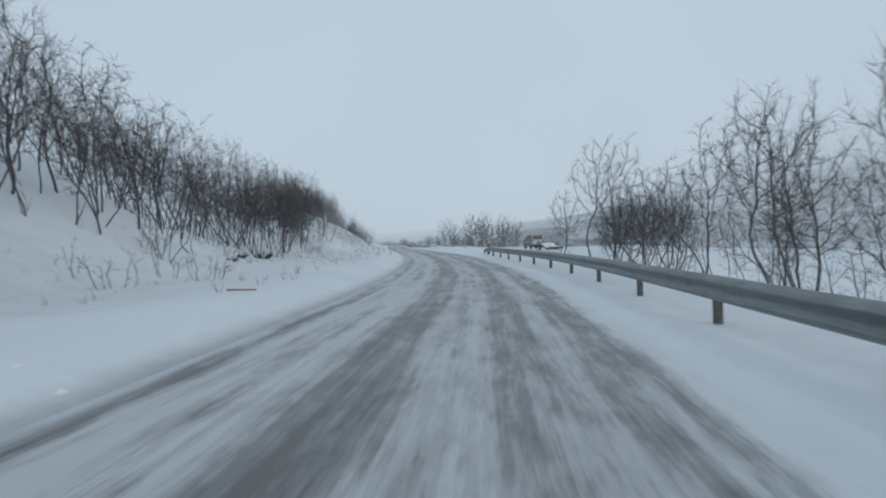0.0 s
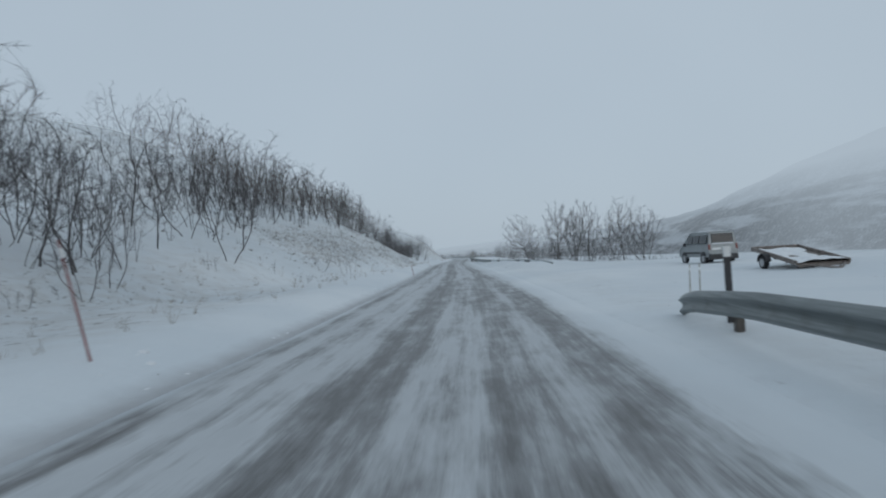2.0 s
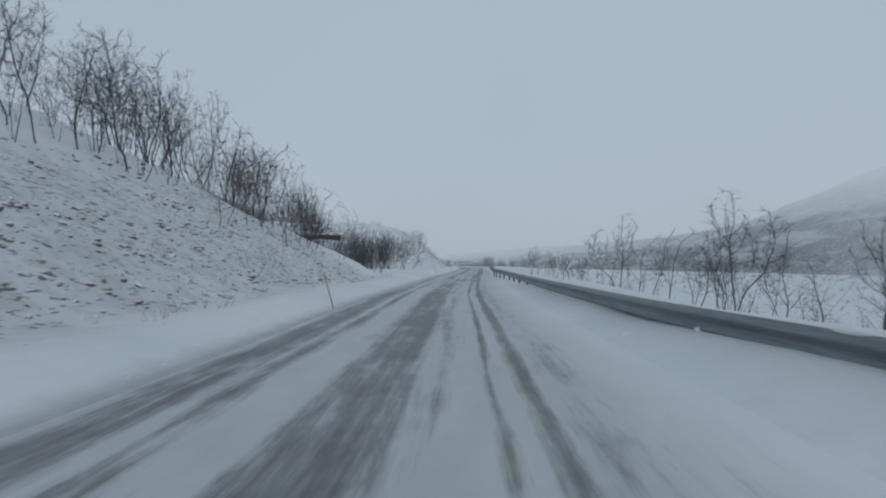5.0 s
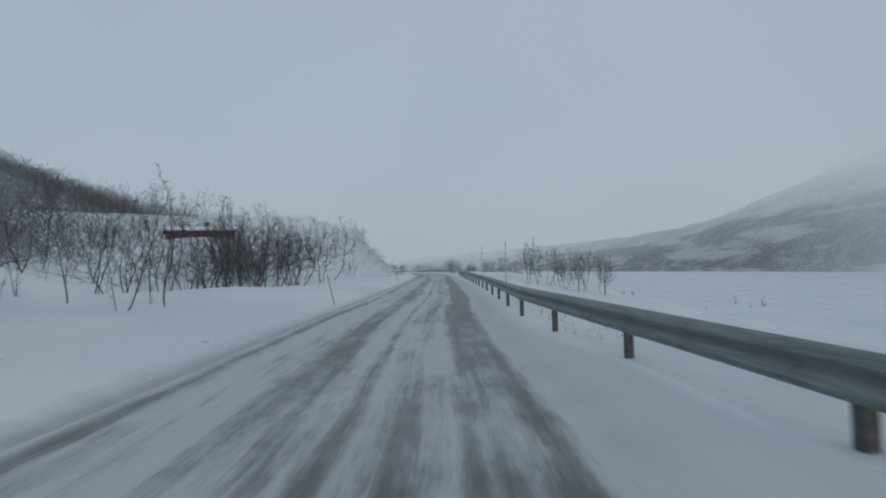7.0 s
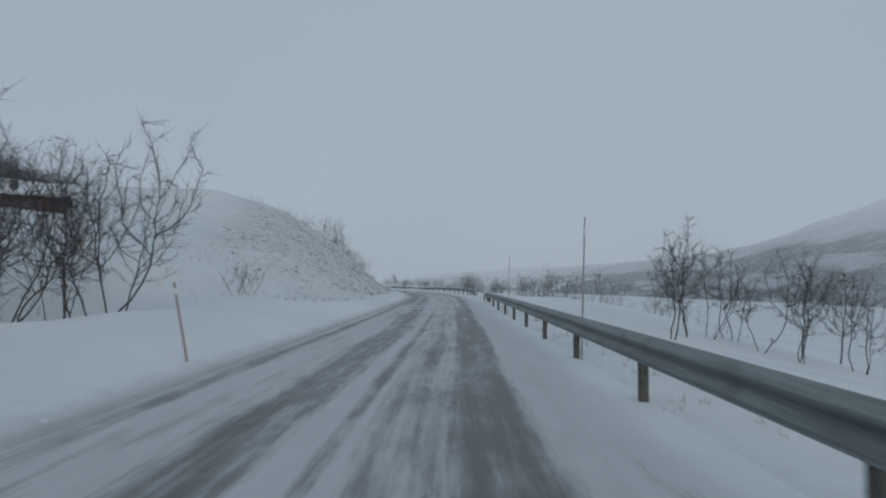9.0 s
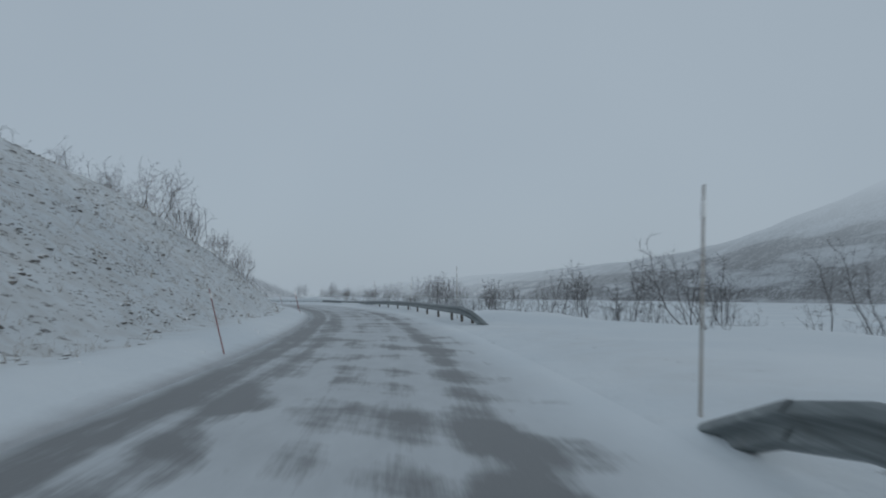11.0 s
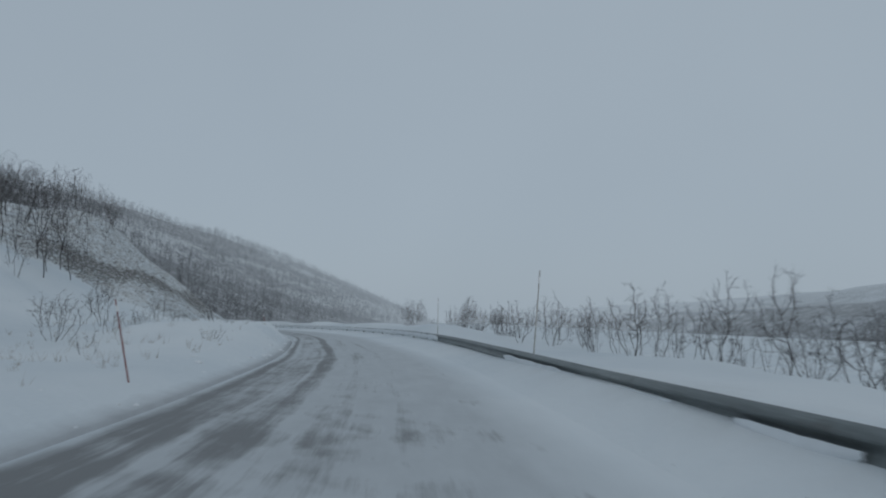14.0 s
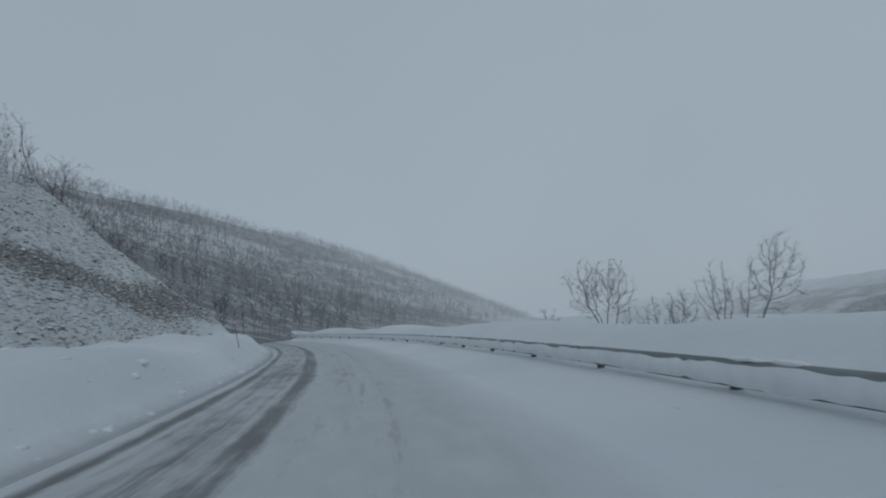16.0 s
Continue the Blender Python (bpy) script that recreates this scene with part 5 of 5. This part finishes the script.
# right side
for s, d, k, sc in ((27.0, 8.4, 0, .95), (31.0, 9.5, 7, .95), (35.5, 7.9, 5, 1.2), (36.2, 9.6, 7, .95), (34.8, 9.4, 0, .85), (37.5, 11.0, 1, .95), (33.5, 10.6, 4, .9), (34.3, 12.5, 2, .85), (290.8, 13.9, 1, .85), (289.0, 13.4, 2, .68), (287.4, 13.6, 0, .82), (286.0, 13.2, 2, .76), (285.2, 14.0, 4, .86), (22.0, 8.6, 2, .95), (16.0, 8.4, 4, 1.05), (18.5, 10.5, 7, 1.0), (12.0, 9.2, 0, 1.0), (38.5, 10.5, 1, 1.0), (44.0, 13.0, 7, .95),
                    (90.0, 13.0, 0, .95), (91.6, 14.4, 7, .9), (89.2, 15.6, 1, .95), (93.0, 16.4, 2, .9), (104.6, 7.9, 8, .84), (98.0, 10.2, 0, 1.1), (99.5, 11.5, 1, 1.2), (96.5, 9.4, 4, 1.05), (101.0, 12.0, 7, 1.0), (95.0, 12.0, 7, .95), (108.6, 10.6, 1, .7), (112.0, 15.5, 0, .9), (110.5, 12.5, 7, .65), (113.5, 11.5, 1, .8), (109.0, 16.5, 1, 1.0), (115.0, 14.0, 0, .75), (106.0, 17.0, 0, 1.0), (118.0, 12.5, 4, .7), (122.0, 10.0, 2, .74), (127.0, 11.5, 0, .66), (131.0, 12.0, 1, .7), (137.0, 9.3, 2, .78)):
    plant(BIRCHES[k], s, d, sc, rng.uniform(0, 6.28), "birch", BIRCH_LABEL, RIGHT)
grove(6, 46, 8, 15, 13, (0.7, 1.0), group=RIGHT)
for s, d, k, sc in ((206.5, 9.6, 2, .85), (208.5, 11.0, 4, .85), (209.5, 12.6, 1, .95), (209.3, 17.0, 1, 1.05), (207.5, 18.5, 3, 1.1), (210.5, 19.5, 7, .8), (208.0, 14.2, 0, .85), (207.2, 15.6, 1, .95), (210.0, 13.8, 3, 1.1)):
    plant(BIRCHES[k], s, d, sc, rng.uniform(0, 6.28), "birch", BIRCH_LABEL, RIGHT)
grove(238, 262, 9.5, 15, 10, (0.5, 0.72), group=RIGHT, kinds=(1, 3, 0, 2))
grove(314, 330, 9.5, 13, 9, (0.4, 0.55), group=RIGHT, kinds=(1, 3, 6))
grove(260, 298, 8.8, 14, 26, (0.42, 0.68), group=RIGHT, kinds=(1, 3, 6, 4, 0))
grove(299, 314, 8.6, 12.0, 13, (0.42, 0.62), group=RIGHT, kinds=(1, 3))
grove(322, 338, 14, 20, 7, (0.36, 0.5), group=RIGHT, kinds=(1, 3, 6, 4))
for x, y, k, sc in ((-44.9, 340.0, 5, .62), (-45.6, 340.6, 6, 1.0), (-48.1, 353.2, 3, .95), (-48.9, 354.0, 1, .8), (-50.4, 342.2, 4, .68), (-51.0, 343.0, 2, .58), (-60.0, 366.0, 3, .9), (-40.8, 330.5, 6, .8), (-39.5, 333.0, 1, .55)):
    i = int(np.argmin(np.hypot(LINE[:, 0] - x, LINE[:, 1] - y)))
    plant(BIRCHES[k], LINE_S[i], (x - LINE[i, 0]) * LINE_T[i, 1] - (y - LINE[i, 1]) * LINE_T[i, 0], sc, rng.uniform(0, 6.28), "birch", BIRCH_LABEL, RIGHT)
grove(340, 357, 10, 20, 2, (0.35, 0.5), group=RIGHT, kinds=(1, 3, 6, 4, 0))
grove(356, 400, 9, 20, 2, (0.4, 0.7), group=RIGHT, kinds=(1, 3, 6))
thicket("valley_thicket", "bare birch scrub on the slope below the road", [(4, 46, 11, 26, 54, .6, .9), (98, 160, 12, 34, 70, .5, .85), (232, 300, 12, 26, 86, .4, .6), (300, 360, 18, 34, 36, .4, .6)])
scrub(4, 46, 5.4, 8, 18, (0.5, 1.0))
scrub(92, 150, 7.5, 12, 14, (0.5, 1.0))
scrub(236, 300, 8.5, 13, 26, (0.5, 1.0))


# ---- far woods: one mass of thin bare trees ----
def wood_mass(name, spots, label, lo, hi, seed, mat):
    r = np.random.RandomState(seed)
    verts, faces = [], []
    def spike(p, q, w):
        o = len(verts)
        verts.extend([(p[0] - w, p[1], p[2]), (p[0] + w * 0.5, p[1] + w * 0.87, p[2]), (p[0] + w * 0.5, p[1] - w * 0.87, p[2]), q])
        faces.extend([(o, o + 1, o + 3), (o + 1, o + 2, o + 3), (o + 2, o, o + 3)])
    for x, y, z in spots:
        h = r.uniform(lo, hi) * (1.3 if y < 330 else 1.0)
        lx, ly = r.normal(0, 0.12 * h, 2)
        spike((x, y, z - 0.4), (x + lx, y + ly, z + h), 0.03)
        for _ in range(7):
            f = r.uniform(0.25, 0.9)
            bx, by, bz_ = x + lx * f, y + ly * f, z + h * f
            a, ln = r.uniform(0, 6.28), h * r.uniform(0.2, 0.46)
            spike((bx, by, bz_), (bx + math.cos(a) * ln * 0.7, by + math.sin(a) * ln * 0.7, bz_ + ln * 0.6), 0.062)
    return tagged(mesh_object(name, verts, faces, mat), label, "woods", kind="stuff")


r = np.random.RandomState(5)
spots = []
for _ in range(21500):
    y = 170 + 620 * r.rand() ** 1.9
    w = 3 + 172 * r.rand()
    x = np.interp(y, FOOT[:, 1], FOOT[:, 0]) - w * 0.9
    if noise.noise((x * 0.03, y * 0.03, 0)) < -0.30 or noise.noise((x * 0.11, y * 0.11, 3)) < -0.30:
        continue
    spots.append((float(x), float(y - 0.3 * w), float(hill_height(w, y) + wav(w, y, 0.06) * 0.6 * smooth(4, 30, w))))
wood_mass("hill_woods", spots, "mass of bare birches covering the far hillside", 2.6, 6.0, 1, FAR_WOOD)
spots = []
for _ in range(500):
    s, d = r.uniform(60, 420), r.uniform(24, 60)
    x, y = at_line(s, d)
    if noise.noise((x * 0.05, y * 0.05, 7)) > 0.05 and not 132 < s < 240:
        spots.append((float(x), float(y), surf(s, d)))
wood_mass("shore_scrub", spots, "low bare scrub along the valley floor", 1.0, 2.2, 3, TWIG)


# ---- stones and withered turf on the cut slopes ----
def stone_mass(name, n, s0, s1, d0, d1, lo, hi, seed, label):
    q = np.random.RandomState(seed)
    ico = bmesh.new()
    bmesh.ops.create_icosphere(ico, subdivisions=1, radius=1)
    iv, jf = np.array([v.co[:] for v in ico.verts]), np.array([[v.index for v in f.verts] for f in ico.faces])
    ico.free()
    vs, fs, k = [], [], 0
    for _ in range(n):
        s, d = q.uniform(s0, s1), q.uniform(d0, d1)
        x, y = at_line(s, d)
        clump = min(1.6, max(0.03, 0.42 + 2.6 * noise.noise((s * 0.22, d * 0.8, 4.0)) + 1.2 * noise.noise((s * 0.9, d * 1.6, 9.0))))
        if q.rand() > bare_mask(np.array(s), np.array(d)) * clump:
            continue
        sz = (lo + (hi - lo) * q.rand() ** 2.2) * np.array([1.6, q.uniform(0.5, 1.0), q.uniform(0.35, 0.7)])
        a = q.uniform(0, 6.28)
        v = iv * (1 + 0.25 * q.randn(len(iv), 1)) * sz
        v = np.stack([v[:, 0] * math.cos(a) - v[:, 1] * math.sin(a) + x, v[:, 0] * math.sin(a) + v[:, 1] * math.cos(a) + y, v[:, 2] + surf(s, d) - 0.1 * sz[2]], 1)
        vs.append(v), fs.append(jf + k * len(iv))
        k += 1
    return tagged(mesh_object(name, np.concatenate(vs), np.concatenate(fs), STONE), label, "stones", kind="stuff")


def clod_mass(name, n, s0, s1, d0, d1, lo, hi, seed, label):
    """Lumps of ploughed snow, thick on the ground near the road's edge."""
    q = np.random.RandomState(seed)
    ico = bmesh.new()
    bmesh.ops.create_icosphere(ico, subdivisions=2 if hi > 0.1 else 1, radius=1)
    iv, jf = np.array([v.co[:] for v in ico.verts]), np.array([[v.index for v in f.verts] for f in ico.faces])
    ico.free()
    vs, fs = [], []
    for k in range(n):
        s, d = q.uniform(s0, s1), d1 + (d0 - d1) * q.rand() ** 1.5
        x, y = at_line(s, d)
        sz = (lo + (hi - lo) * q.rand() ** 2.5) * np.array([q.uniform(0.8, 1.7), q.uniform(0.7, 1.1), q.uniform(0.4, 0.75)])
        a = q.uniform(0, 6.28)
        lump = np.array([1 + 0.35 * noise.noise((float(p[0]) * 1.6 + k, float(p[1]) * 1.6, float(p[2]) * 1.6)) for p in iv])
        v = iv * lump[:, None] * sz
        vs.append(np.stack([v[:, 0] * math.cos(a) - v[:, 1] * math.sin(a) + x, v[:, 0] * math.sin(a) + v[:, 1] * math.cos(a) + y, v[:, 2] + surf(s, d) - 0.4 * sz[2]], 1))
        fs.append(jf + k * len(iv))
    return tagged(mesh_object(name, np.concatenate(vs), np.concatenate(fs), SNOW_CAP, smooth_shade=True), label, "snow", kind="stuff")


clod_mass("ploughed_clods", 500, 294, 398, -7.0, -3.75, 0.025, 0.12, 4, "lumps of ploughed snow along the road's edge")
clod_mass("verge_clods", 380, 2, 290, -5.2, -3.75, 0.025, 0.085, 5, "small lumps of snow along the verge")
clod_mass("barrier_clods", 110, 80, 126, 2.6, 5.5, 0.03, 0.13, 6, "lumps of ploughed snow before the guard rail")
stone_mass("slope_stones", 9500, 70, 144, -18, -6.5, 0.02, 0.13, 1, "dark stones and turf showing through snow")
stone_mass("cutting_stones", 6500, 216, 274, -18, -5.4, 0.03, 0.115, 2, "dark stones in a snowy road cutting")
stone_mass("scree", 8000, 336, 400, -28, -5.5, 0.04, 0.17, 3, "grey blasted rock and scree dusted with snow")


def grass_mass(name, n, s0, s1, d0, d1, seed, label, tall=1.0):
    q = np.random.RandomState(seed)
    vs, fs = [], []
    for _ in range(n):
        s, d = q.uniform(s0, s1), q.uniform(d0, d1)
        x, y = at_line(s, d)
        z = surf(s, d) - 0.03
        for _ in range(5):
            a, h, w = q.uniform(0, 6.28), q.uniform(0.1, 0.4) * tall, 0.005
            o = len(vs)
            bx, by = x + q.normal(0, 0.05), y + q.normal(0, 0.05)
            vs.extend([(bx - w, by, z), (bx + w, by, z), (bx, by + w, z), (bx + math.cos(a) * h * 0.5, by + math.sin(a) * h * 0.5, z + h)])
            fs.extend([(o, o + 1, o + 3), (o + 1, o + 2, o + 3), (o + 2, o, o + 3)])
    return tagged(mesh_object(name, vs, fs, GRASS), label, "grass", kind="stuff")


grass_mass("bank_grass", 420, 10, 145, -14, -5.2, 1, "withered grass tips above the snow")
grass_mass("verge_grass", 320, 150, 222, 2.4, 4.2, 2, "withered grass tips under the guard rail", 0.5)
grass_mass("cutting_grass", 900, 210, 330, -16, -5.2, 3, "withered grass tips in the cutting")
